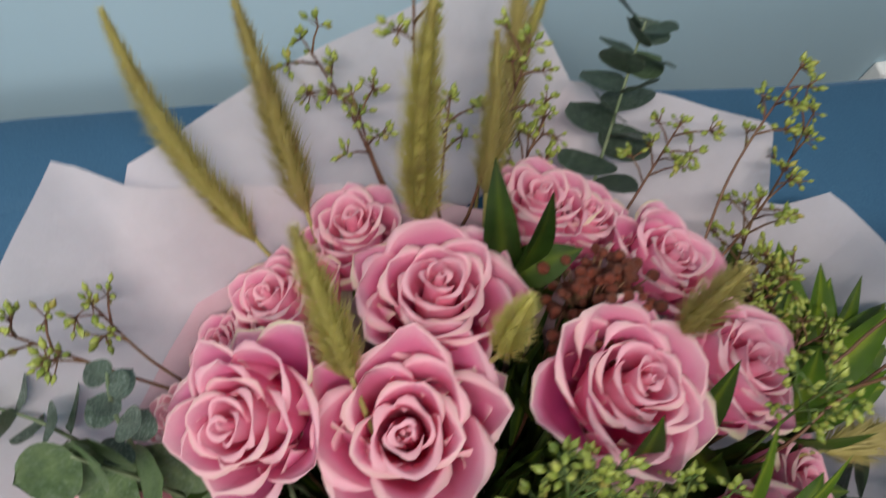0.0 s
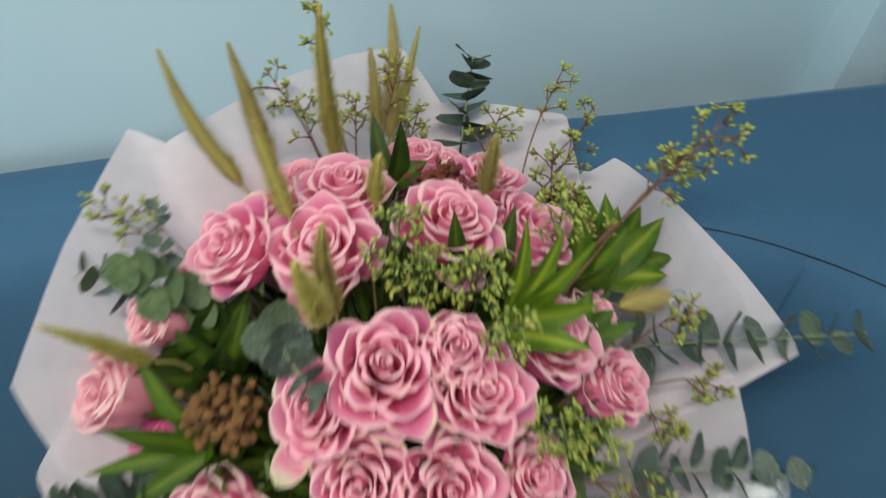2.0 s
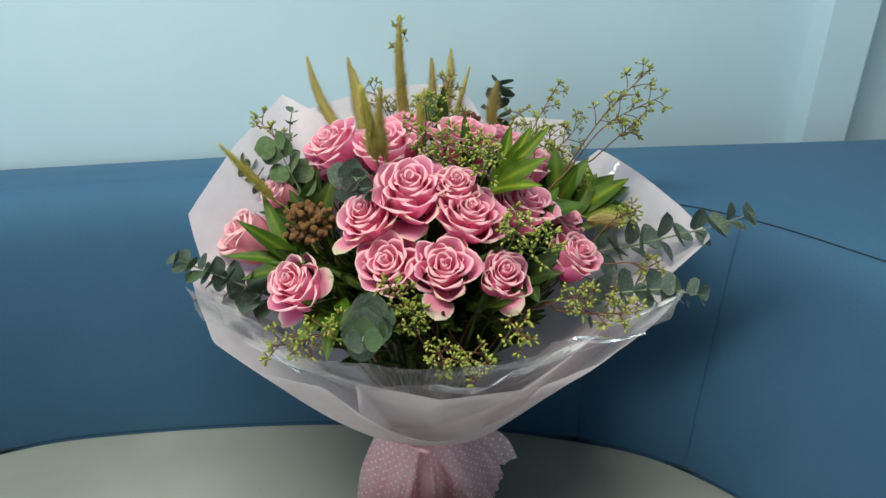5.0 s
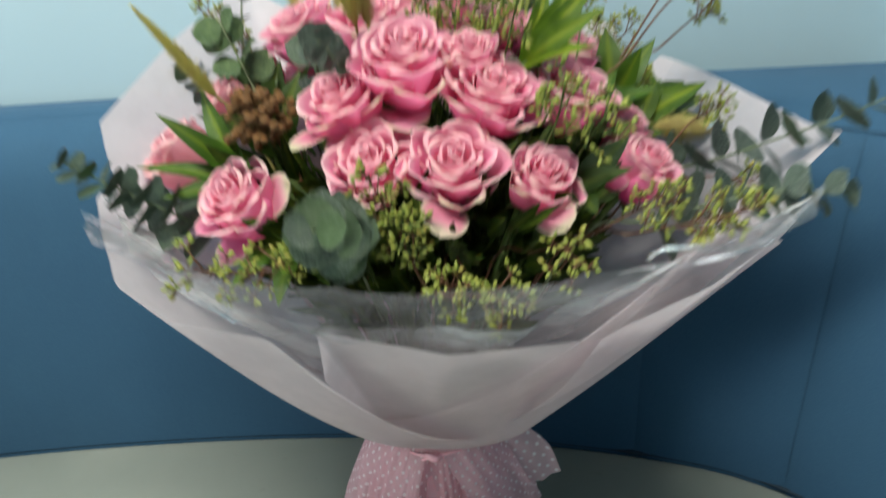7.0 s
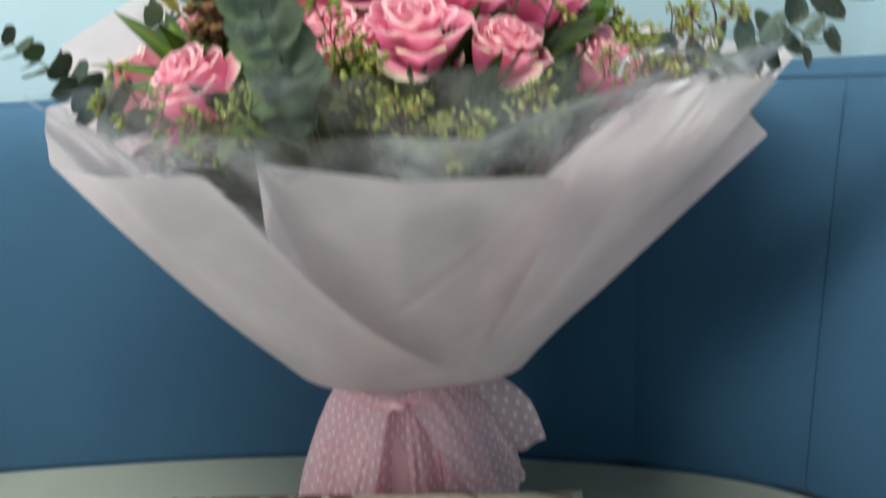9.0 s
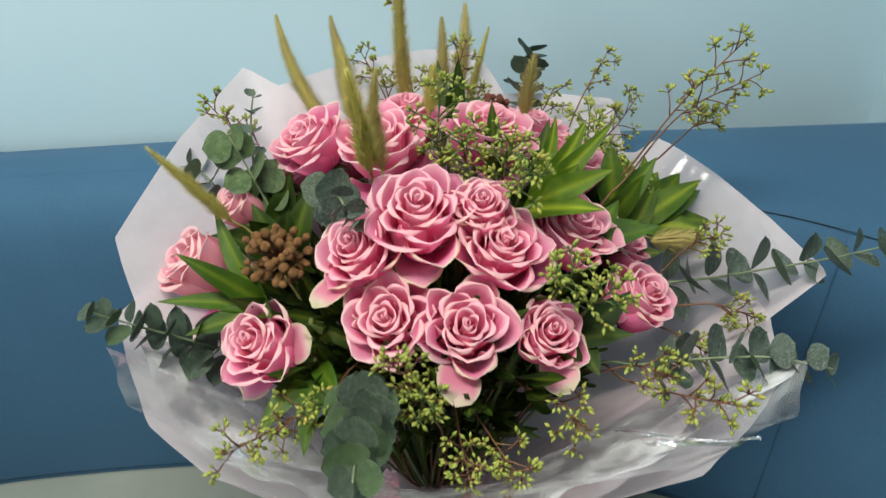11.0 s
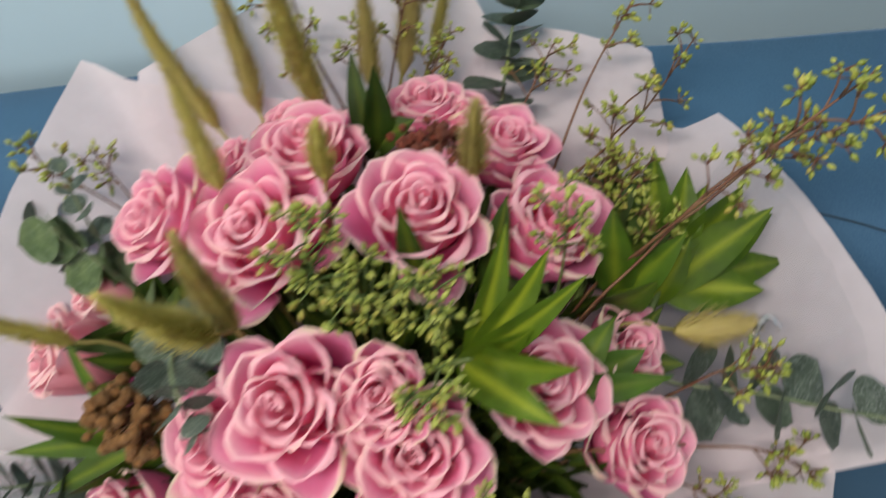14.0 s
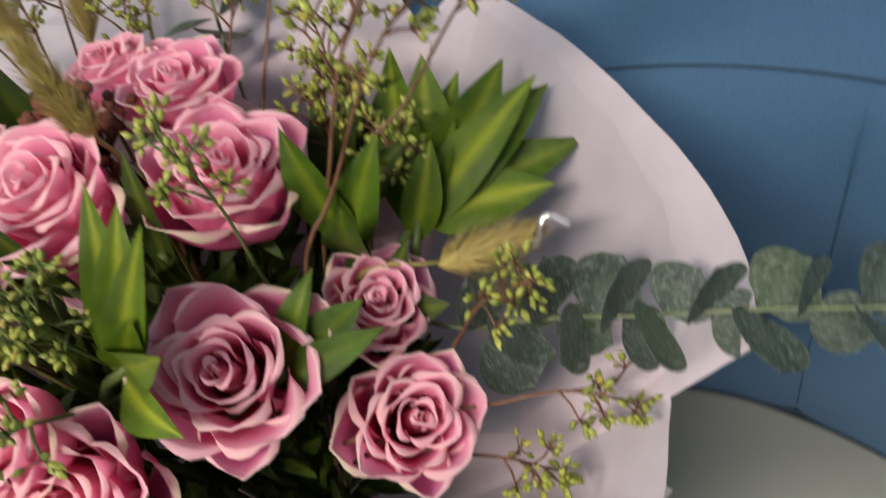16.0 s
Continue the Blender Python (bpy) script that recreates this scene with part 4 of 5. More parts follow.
rose((-0.141, 0.009, 0.412), 0.073, "half", (-0.42, -0.49, 0.84), 250, 0, guards=(10,), hanging=(((-0.100, 0.004, 0.410), 0.030, (-0.1, -0.75, 0.7)),))
rose((0.171, 0.055, 0.405), 0.070, "half", (0.50, -0.26, 0.84), 120, 1)
rose((0.112, 0.073, 0.464), 0.078, "open", (0.35, -0.23, 0.90), 45, 2, guards=(300,))
rose((-0.175, 0.142, 0.448), 0.062, "bud", (-0.60, -0.30, 0.75), 0, 0)
rose((-0.217, 0.112, 0.414), 0.096, "bud", (-0.70, -0.23, 0.84), 60, 1, guards=(250, 285))
rose((0.056, 0.152, 0.512), 0.076, "open", (0.15, -0.05, 1.00), 190, 2, guards=(20,))
rose((0.124, 0.158, 0.478), 0.082, "half", (0.42, -0.02, 0.90), 280, 0, guards=(60,))
rose((0.043, 0.260, 0.474), 0.066, "half", (0.02, 0.25, 0.95), 80, 1)
rose((0.068, 0.249, 0.468), 0.058, "half", (0.15, 0.15, 0.95), 170, 2)
rose((0.098, 0.215, 0.482), 0.062, "open", (0.30, 0.10, 0.95), 230, 0)
rose((0.164, 0.104, 0.422), 0.062, "half", (0.55, -0.05, 0.85), 310, 1)


# ---- eucalyptus ----
def round_leaf_mesh(seed, mat):
    """A round eucalyptus leaf of unit length, lying along x."""
    rng = random.Random(seed)
    nu, nv = 8, 9
    grid, uvs = [], []
    cup, bend = rng.uniform(0.08, 0.20), rng.uniform(-0.10, 0.12)
    for j in range(nv + 1):
        v = j / nv
        w = 0.56 * (math.sin(math.pi * (0.03 + 0.95 * v ** 0.92)) ** 0.62) * (1 if v > 0 else 0.2)
        if j == nv:
            w *= 0.25
        row, uv = [], []
        for i in range(nu + 1):
            u = -1 + 2 * i / nu
            y = u * w
            row.append(Vector((0.06 + 0.96 * v - 0.05 * abs(u) ** 2 * v, y, cup * y * y * 2 + bend * v * v + 0.02 * noise.noise(Vector((u * 2, v * 3, seed))))))
            uv.append((abs(u), v))
        grid.append(row)
        uvs.append(uv)
    return sheet_mesh("leaf", grid, mat, uvs)


ROUND_LEAVES = [round_leaf_mesh(s, EUCALYPTUS) for s in range(5)]
GREEN_LEAVES = [round_leaf_mesh(s, EUCALYPTUS_GREEN) for s in range(5)]
DARK_SHADE_LEAVES = [round_leaf_mesh(s, EUCALYPTUS_DARK_SHADE) for s in range(5)]


def eucalyptus(path, pairs, size0, size1, spin=0, seed=0, fold=0.15, label="", face=None, leaves=None, lean=0.0):
    """A branch with opposite round leaves; size0 and size1: leaf length at its foot and at its tip."""
    rng = random.Random(seed)
    branch = thing("eucalyptus_branch", label or "grey-green eucalyptus branch with round leaves, in the bouquet", "branch", "eucalyptus branches")
    line = spline(path, 10)
    full = stem_line(line[0], line[min(3, len(line) - 1)] - line[0])[::-1] + line[1:]
    part("stem", mesh_of("stem", *tube(full, [0.0015 - 0.0009 * i / len(full) for i in range(len(full))], 6), STEM_PALE), branch, "pale waxy stem")
    side = None
    for k in range(pairs):
        s = (k + 0.5) / pairs
        f = s * (len(line) - 1)
        i = min(int(f), len(line) - 2)
        p = line[i].lerp(line[i + 1], f - i)
        t = (line[i + 1] - line[i]).normalized()
        if side is None:
            side = Matrix.Rotation(radians(spin), 3, t) @ t.orthogonal().normalized()
        side = (side - t * side.dot(t)).normalized()
        size = size0 + (size1 - size0) * s
        axis = side if k % 2 == 0 else t.cross(side)
        for sign in (1, -1):
            x = (axis * sign + t * (fold + 0.35 * s + rng.uniform(-0.15, 0.25)) + Vector((rng.uniform(-0.25, 0.25) for _ in range(3)))).normalized()
            z = t + Vector((0, -0.3, 1)) * lean
            z = (z - x * z.dot(x)).normalized()
            z = (z + t.cross(x) * rng.uniform(-0.5, 0.5)).normalized()
            z = (z - x * z.dot(x)).normalized()
            if face:
                z = (Vector(face).normalized() + Vector((rng.uniform(-0.35, 0.35) for _ in range(3)))).normalized()
                x = (t.cross(z) * sign + t * (0.45 + (0.5 if k % 2 else -0.1)) + Vector((rng.uniform(-0.2, 0.2) for _ in range(3)))).normalized()
                z = (z - x * z.dot(x)).normalized()
            y = z.cross(x)
            m = Matrix((x, y, z)).transposed().to_4x4() @ Matrix.Scale(size * rng.uniform(0.85, 1.15), 4)
            part("leaf", (leaves or ROUND_LEAVES)[rng.randrange(5)], branch, m=Matrix.Translation(p) @ m)
    return branch


eucalyptus([(0.190, 0.100, 0.372), (0.229, 0.090, 0.383), (0.265, 0.073, 0.403), (0.304, 0.056, 0.424), (0.336, 0.038, 0.448)], 10, 0.034, 0.022, 20, 1, lean=0.60)
eucalyptus([(0.150, 0.000, 0.375), (0.190, -0.014, 0.392), (0.230, -0.028, 0.404), (0.266, -0.042, 0.404)], 10, 0.033, 0.016, 50, 2, lean=0.20)
eucalyptus([(-0.165, 0.050, 0.360), (-0.195, 0.040, 0.385), (-0.225, 0.030, 0.410), (-0.251, 0.020, 0.434)], 12, 0.036, 0.012, 10, 3, lean=0.2, leaves=DARK_SHADE_LEAVES)
eucalyptus([(-0.136, 0.142, 0.430), (-0.150, 0.150, 0.465), (-0.164, 0.156, 0.500)], 5, 0.030, 0.022, 65, 4, face=(-0.1, -0.6, 0.8), leaves=GREEN_LEAVES)
eucalyptus([(-0.150, 0.160, 0.470), (-0.148, 0.170, 0.505), (-0.142, 0.176, 0.532)], 4, 0.016, 0.009, 15, 14)
eucalyptus([(-0.185, 0.175, 0.430), (-0.200, 0.185, 0.448), (-0.217, 0.191, 0.461)], 4, 0.022, 0.016, 35, 5)
eucalyptus([(-0.083, 0.112, 0.455), (-0.077, 0.086, 0.486), (-0.070, 0.066, 0.495), (-0.062, 0.050, 0.491), (-0.055, 0.040, 0.484)], 8, 0.026, 0.011, 25, 6, 0.1)
# the front branch, with its shade put into the darker leaf colour
eucalyptus([(-0.055, -0.030, 0.385), (-0.053, -0.066, 0.406), (-0.052, -0.106, 0.428), (-0.050, -0.150, 0.450)], 12, 0.031, 0.017, 40, 7, leaves=DARK_SHADE_LEAVES)
eucalyptus([(0.088, 0.282, 0.425), (0.096, 0.304, 0.456), (0.104, 0.324, 0.480), (0.110, 0.338, 0.498)], 9, 0.030, 0.021, 70, 8, lean=0.1, leaves=DARK_SHADE_LEAVES)


# ---- long leaves ----
def long_leaf(base, tip, width, normal, mat, arch=0.12, fold=0.22):
    """A lance-shaped leaf from base to tip; normal: roughly the way its face looks."""
    a, b = Vector(base), Vector(tip)
    x = b - a
    length = x.length
    x.normalize()
    z = Vector(normal)
    z = (z - x * z.dot(x)).normalized()
    y = z.cross(x)
    grid, uvs = [], []
    nv = 12
    for j in range(nv + 1):
        v = j / nv
        w = width * 0.5 * (2.85 * (v + 0.03) ** 0.66 * (1 - v) ** 1.06 if v < 1 else 0.01)
        row, uv = [], []
        for u in (-1, -0.66, -0.33, 0, 0.33, 0.66, 1):
            lift = arch * length * math.sin(math.pi * v) * 0.5 + fold * abs(u) * w + 0.05 * w * math.sin(9 * v + 3 * u)
            row.append(a + x * (length * v) + y * (u * w) + z * lift)
            uv.append((abs(u), v * length / 0.09))
        grid.append(row)
        uvs.append(uv)
    return sheet_mesh("leaf", grid, mat, uvs)


def leaf_sprig(base, leaves, mat=None, label="", width=0.022, arch=0.12):
    """A tuft of long leaves; leaves: (tip, face) each."""
    sprig = thing("leaf_sprig", label or "tuft of long striped green leaves, in the bouquet", "leaves", "leaf sprigs")
    base = Vector(base)
    mean = sum((Vector(t) for t, _ in leaves), Vector()) / len(leaves)
    out = (mean - base).normalized()
    part("stem", mesh_of("stem", *tube(stem_line(base + out * 0.01, out), 0.0024, 6), STEM), sprig)
    for i, (tip, face) in enumerate(leaves):
        start = base + out * (0.006 * (i % 3)) - (Vector(tip) - base) * 0.02
        part("leaf", long_leaf(start, tip, width * (0.9 + 0.08 * (i % 4)), face, mat or LEAF, arch), sprig)
    return sprig


UP = (0.1, -0.4, 1.0)
leaf_sprig((0.178, 0.150, 0.396), [((0.252, 0.194, 0.418), (0.0, -0.5, 1)), ((0.264, 0.177, 0.382), (0.2, -0.3, 1)), ((0.255, 0.198, 0.404), UP), ((0.238, 0.213, 0.415), (0.5, -0.5, 0.8)),
                                      ((0.216, 0.213, 0.418), (-0.4, -0.4, 1)), ((0.203, 0.218, 0.432), (0.3, -0.6, 0.9)), ((0.186, 0.235, 0.428), (-0.3, -0.5, 1)), ((0.245, 0.152, 0.390), (0.4, -0.3, 1))], width=0.0300, arch=0.10)
leaf_sprig((0.176, 0.142, 0.398), [((0.200, 0.172, 0.428), (0.3, -0.6, 0.8))], label="short striped green leaf in front of the tuft", width=0.022)
leaf_sprig((0.070, 0.082, 0.462), [((0.134, 0.095, 0.529), (0.3, -0.7, 0.8)), ((0.108, 0.081, 0.503), (0.2, -0.8, 0.6)), ((0.128, 0.059, 0.510), (0.2, -0.8, 0.8)), ((0.120, 0.040, 0.488), (0.2, -0.6, 1)), ((0.098, 0.130, 0.520), (0.5, -0.5, 0.7)), ((0.118, 0.112, 0.524), (0.3, -0.8, 0.6))], width=0.0205)
leaf_sprig((0.120, 0.075, 0.430), [((0.177, 0.078, 0.447), (0.1, -0.5, 1)), ((0.150, 0.110, 0.452), (-0.3, -0.3, 1)), ((0.165, 0.096, 0.440), (0, -0.6, 1))], LEAF_MID, width=0.020)
leaf_sprig((0.050, 0.120, 0.470), [((0.048, 0.135, 0.532), (0, -1, 0.4))], LEAF_DARK_SHADE, "single dark green pointed leaf among the roses", width=0.018, arch=0.05)
leaf_sprig((0.083, 0.130, 0.455), [((0.098, 0.156, 0.505), (-0.3, -1, 0.5)), ((0.090, 0.110, 0.480), (0.3, -1, 0.5))], LEAF_DARK_SHADE, "dark green pointed leaves among the roses", width=0.018, arch=0.05)
leaf_sprig((0.016, 0.212, 0.466), [((0.010, 0.252, 0.522), (-0.2, -0.8, 0.6)), ((0.028, 0.228, 0.532), (0.4, -0.8, 0.5)), ((0.046, 0.215, 0.500), (0.2, -0.3, 1))], LEAF_DARK_SHADE, "dark green pointed leaves beside the rose", width=0.020)
leaf_sprig((-0.130, 0.070, 0.388), [((-0.215, 0.050, 0.416), (-0.1, -0.5, 1)), ((-0.195, 0.062, 0.452), (-0.1, -0.7, 0.8)), ((-0.178, 0.120, 0.455), (-0.6, -0.3, 0.8)), ((-0.192, 0.030, 0.398), (-0.2, -0.6, 0.8)), ((-0.150, 0.020, 0.440), (0.2, -0.9, 0.5)), ((-0.120, 0.015, 0.425), (0.2, -0.9, 0.6))], LEAF_MID, width=0.020)
leaf_sprig((-0.095, 0.020, 0.375), [((-0.072, -0.030, 0.385), (0, -0.6, 1)), ((-0.065, -0.045, 0.360), (0, -0.8, 0.6)), ((-0.100, -0.050, 0.350), (-0.1, -0.8, 0.5)), ((-0.135, -0.035, 0.356), (-0.2, -0.7, 0.6))], LEAF_MID, width=0.019)
leaf_sprig((0.095, 0.010, 0.395), [((0.135, -0.015, 0.420), (0.2, -0.7, 0.8)), ((0.110, -0.030, 0.395), (0.1, -0.8, 0.6)), ((0.140, 0.020, 0.430), (0.2, -0.5, 1))], LEAF_DARK_SHADE, "dark green pointed leaves low in the bouquet", width=0.020)


# the low leaves here carry the shade under the roses in their colour too
leaf_sprig((0.138, 0.165, 0.392), [((0.172, 0.204, 0.446), (-0.2, -0.5, 1)), ((0.150, 0.218, 0.440), (-0.3, -0.4, 1)), ((0.190, 0.172, 0.432), (0.4, -0.5, 0.9)), ((0.166, 0.148, 0.432), (0.2, -0.8, 0.7)), ((0.128, 0.196, 0.446), (-0.4, -0.3, 1))], LEAF_DARK_SHADE, "dark green pointed leaves under the roses", width=0.022)
leaf_sprig((0.086, 0.118, 0.420), [((0.092, 0.124, 0.478), (0, -0.8, 0.7)), ((0.120, 0.118, 0.462), (0.3, -0.5, 0.9)), ((0.086, 0.090, 0.468), (0.0, -0.8, 0.7)), ((0.060, 0.112, 0.470), (-0.3, -0.5, 0.9))], LEAF_DARK_SHADE, "dark green pointed leaves under the roses", width=0.022)
leaf_sprig((-0.125, 0.115, 0.400), [((-0.165, 0.100, 0.440), (-0.3, -0.6, 0.8)), ((-0.150, 0.130, 0.452), (-0.2, -0.5, 0.9)), ((-0.115, 0.105, 0.460), (0.1, -0.7, 0.8)), ((-0.100, 0.135, 0.462), (0.2, -0.5, 0.9)), ((-0.140, 0.090, 0.448), (-0.1, -0.8, 0.7))], LEAF_DARK_SHADE, "dark green pointed leaves under the roses", width=0.024)
leaf_sprig((-0.135, 0.140, 0.395), [((-0.168, 0.142, 0.448), (-0.3, -0.6, 0.8)), ((-0.145, 0.160, 0.466), (-0.1, -0.7, 0.7)), ((-0.118, 0.150, 0.468), (0.1, -0.7, 0.7)), ((-0.095, 0.150, 0.462), (0.2, -0.6, 0.8)), ((-0.182, 0.108, 0.436), (-0.3, -0.6, 0.8)), ((-0.150, 0.112, 0.446), (-0.2, -0.7, 0.8))], LEAF_DARK_SHADE, "dark green pointed leaves under the roses", width=0.027)
leaf_sprig((0.150, 0.135, 0.415), [((0.172, 0.122, 0.468), (0.2, -0.6, 0.8)), ((0.190, 0.150, 0.468), (0.2, -0.5, 0.9)), ((0.152, 0.162, 0.478), (-0.2, -0.6, 0.9))], LEAF_MID, "green pointed leaves beside the seed sprays", width=0.024)
leaf_sprig((0.152, 0.188, 0.375), [((0.178, 0.218, 0.424), (0.0, -0.6, 0.9)), ((0.194, 0.190, 0.420), (0.3, -0.5, 0.9)), ((0.160, 0.238, 0.428), (-0.2, -0.5, 0.9)), ((0.142, 0.216, 0.432), (-0.3, -0.5, 0.9)), ((0.186, 0.166, 0.412), (0.4, -0.4, 0.9))], LEAF_DARK_SHADE, "dark green pointed leaves behind the seed sprays", width=0.024)
leaf_sprig((0.145, 0.110, 0.380), [((0.180, 0.130, 0.420), (0.3, -0.4, 1)), ((0.160, 0.140, 0.432), (0, -0.4, 1)), ((0.190, 0.100, 0.405), (0.3, -0.5, 1)), ((0.150, 0.085, 0.420), (0.0, -0.7, 0.8))], LEAF_DARK_SHADE, "dark green pointed leaves under the roses", width=0.021)


# ---- foxtail spikes ----
def foxtail(tip, foot, width=0.012, seed=0, label=""):
    """A bristly seed head from foot to tip, on a dry stem."""
    rng = random.Random(seed)
    spike = thing("foxtail_spike", label or "olive bristly foxtail grass spike, in the bouquet", "grass", "foxtail spikes")
    a, b = Vector(foot), Vector(tip)
    t = (b - a).normalized()
    s = t.orthogonal().normalized()
    o = t.cross(s)
    length = (b - a).length
    bend = (s * rng.uniform(-1, 1) + o * rng.uniform(-1, 1)) * length * 0.05

    def at(v):
        return a.lerp(b, v) + bend * math.sin(math.pi * v)

    def girth(v):
        return width * 0.62 * (smoothstep(-0.04, 0.10, v) * (1 - 0.80 * v ** 2.2))

    verts, faces, uvs = [], [], []
    core_v, core_f = tube([at(i / 14) for i in range(15)], [girth(i / 14) * 0.36 + 0.0003 for i in range(15)], 7)
    verts += core_v
    faces += core_f
    uvs += [(0.5, 0.1)] * len(core_v)
    for k in range(int(length * 28000)):
        v = rng.random()
        ang = rng.uniform(0, 2 * math.pi)
        out = s * math.cos(ang) + o * math.sin(ang)
        r = girth(v)
        p = at(v) + out * r * rng.uniform(0.3, 0.65)
        # a plump seed, then a fine bristle
        way = (out * 0.65 + t * rng.uniform(0.6, 1.4)).normalized()
        across = way.cross(out).normalized() if k % 2 else way.cross(t).normalized()
        seed_l, w = r * rng.uniform(0.35, 0.6), r * rng.uniform(0.030, 0.055) + 0.00005
        bristle = r * rng.uniform(0.9, 2.0) + 0.001 if k % 3 else seed_l
        n = len(verts)
        verts += [p, p + way * seed_l * 0.5 + across * w, p + way * bristle, p + way * seed_l * 0.5 - across * w]
        uvs += [(0.5, 0.0), (0.5, 0.35), (0.5, 1.0), (0.5, 0.35)]
        faces.append((n, n + 1, n + 2, n + 3))
    part("seed_head", mesh_of("seed_head", verts, faces, FOXTAIL, uvs), spike, "bristly olive-brown seed head")
    part("stem", mesh_of("stem", *tube(stem_line(a + t * 0.005, t), 0.0012, 5), STEM_DRY), spike, "thin dry stem")
    return spike


foxtail((-0.143, 0.322, 0.546), (-0.098, 0.254, 0.458), 0.0125, 1)
foxtail((-0.092, 0.330, 0.540), (-0.073, 0.268, 0.455), 0.0135, 2)
foxtail((-0.020, 0.268, 0.606), (-0.020, 0.246, 0.478), 0.0135, 3)
foxtail((0.016, 0.299, 0.545), (0.013, 0.258, 0.478), 0.0115, 4)
foxtail((0.043, 0.368, 0.536), (0.026, 0.285, 0.462), 0.0135, 5)
foxtail((0.068, 0.371, 0.510), (0.041, 0.325, 0.438), 0.0085, 6)
foxtail((-0.054, 0.064, 0.588), (-0.046, 0.084, 0.502), 0.0125, 7)
foxtail((-0.037, 0.099, 0.575), (-0.037, 0.088, 0.500), 0.0115, 8)
foxtail((-0.074, 0.210, 0.560), (-0.060, 0.170, 0.504), 0.0125, 9)
foxtail((-0.208, 0.097, 0.522), (-0.162, 0.106, 0.450), 0.0100, 10)
foxtail((0.087, 0.180, 0.550), (0.079, 0.172, 0.500), 0.0125, 11)
foxtail((0.236, 0.128, 0.396), (0.186, 0.122, 0.402), 0.0170, 12)
foxtail((0.006, 0.180, 0.545), (0.000, 0.172, 0.505), 0.0110, 13)


# ---- seed sprays ----
def bud_mesh():
    rows = [(0.0, 0.08), (0.14, 0.20), (0.36, 0.30), (0.58, 0.26), (0.80, 0.12), (1.0, 0.01)]
    grid, uvs = [], []
    for z, r in rows:
        grid.append([Vector((r * math.cos(k * math.pi / 3), r * math.sin(k * math.pi / 3), z)) for k in range(7)])
        uvs.append([(k / 6, z) for k in range(7)])
    return sheet_mesh("bud", grid, BUD, uvs)


BUD_MESH = bud_mesh()


def seed_spray(base, tip, umbels, spread, seed, size=0.0047, low=0.35, stem=None, label="", buds=(6, 10)):
    """A thin branching stem whose side twigs end in small umbels of pointed buds."""
    rng = random.Random(seed)
    spray = thing("seed_spray", label or "thin branching spray of yellow-green seed buds, in the bouquet", "branch", "seed sprays")
    a, b = Vector(base), Vector(tip)
    side = (b - a).normalized().orthogonal()
    mid = a.lerp(b, 0.5) + side * rng.uniform(-0.08, 0.08) * (b - a).length
    line = spline([a, mid, b], 8)
    full = stem_line(a, line[2] - line[0])[::-1] + line[1:]
    pieces = [tube(full, [0.0013 - 0.0008 * i / len(full) for i in range(len(full))], 5)]
    t_end = (line[-1] - line[-3]).normalized()
    places = []
    for k in range(umbels):
        s = 1.0 if k == 0 else low + (0.97 - low) * (k / umbels)
        f = s * (len(line) - 1)
        i = min(int(f), len(line) - 2)
        p = line[i].lerp(line[i + 1], f - i)
        t = (line[i + 1] - line[i]).normalized()
        if k == 0:
            c, way = p, t_end
        else:
            x = t.orthogonal().normalized()
            ang = k * 2.4 + rng.uniform(-0.5, 0.5)
            out = Matrix.Rotation(ang, 3, t) @ x
            way = (out * 0.8 + t * rng.uniform(0.3, 0.9)).normalized()
            c = p + way * spread * rng.uniform(0.55, 1.1)
            pieces.append(tube([p, p.lerp(c, 0.5) + t * spread * 0.06, c], [0.0007, 0.0006, 0.0005], 4))
        for q in range(rng.randint(*buds)):
            d = (way * rng.uniform(0.1, 1.1) + Vector((rng.uniform(-1, 1), rng.uniform(-1, 1), rng.uniform(-1, 1)))).normalized()
            off = rng.uniform(0.0022, 0.0062)
            e = c + d * off
            pieces.append(tube([c, e], [0.0004, 0.0004], 3))
            places.append((e, d, size * rng.uniform(0.75, 1.2)))
    part("stem", mesh_of("stem", *joined(pieces), stem or STEM_RED), spray, "thin reddish branching stem")
    for e, d, s in places:
        part("bud", BUD_MESH, spray, m=facing(e, d, rng.uniform(0, 60), s))
    return spray


# long ones that reach out beyond the paper
seed_spray((0.164, 0.143, 0.460), (0.251, 0.163, 0.562), 12, 0.019, 1, low=0.35)
seed_spray((0.162, 0.138, 0.455), (0.274, 0.172, 0.530), 10, 0.020, 2, low=0.45)
seed_spray((0.200, 0.172, 0.455), (0.250, 0.198, 0.486), 8, 0.016, 34, low=0.6)
seed_spray((0.120, 0.212, 0.440), (0.177, 0.296, 0.506), 6, 0.016, 3, low=0.55)
seed_spray((0.130, 0.215, 0.430), (0.214, 0.298, 0.458), 8, 0.018, 4, low=0.4)
seed_spray((0.090, 0.250, 0.430), (0.125, 0.290, 0.472), 8, 0.018, 5, low=0.4)
seed_spray((-0.030, 0.285, 0.430), (-0.066, 0.340, 0.500), 6, 0.016, 6, low=0.6)
seed_spray((-0.025, 0.275, 0.430), (-0.045, 0.312, 0.490), 7, 0.018, 7, low=0.5)
seed_spray((-0.008, 0.255, 0.460), (-0.022, 0.300, 0.590), 5, 0.014, 8, low=0.7)
seed_spray((0.010, 0.265, 0.440), (0.040, 0.314, 0.516), 7, 0.018, 9, low=0.5)
seed_spray((0.030, 0.270, 0.430), (0.054, 0.302, 0.472), 9, 0.018, 10, low=0.3)
seed_spray((-0.005, 0.270, 0.440), (0.002, 0.305, 0.490), 7, 0.016, 11, low=0.4)
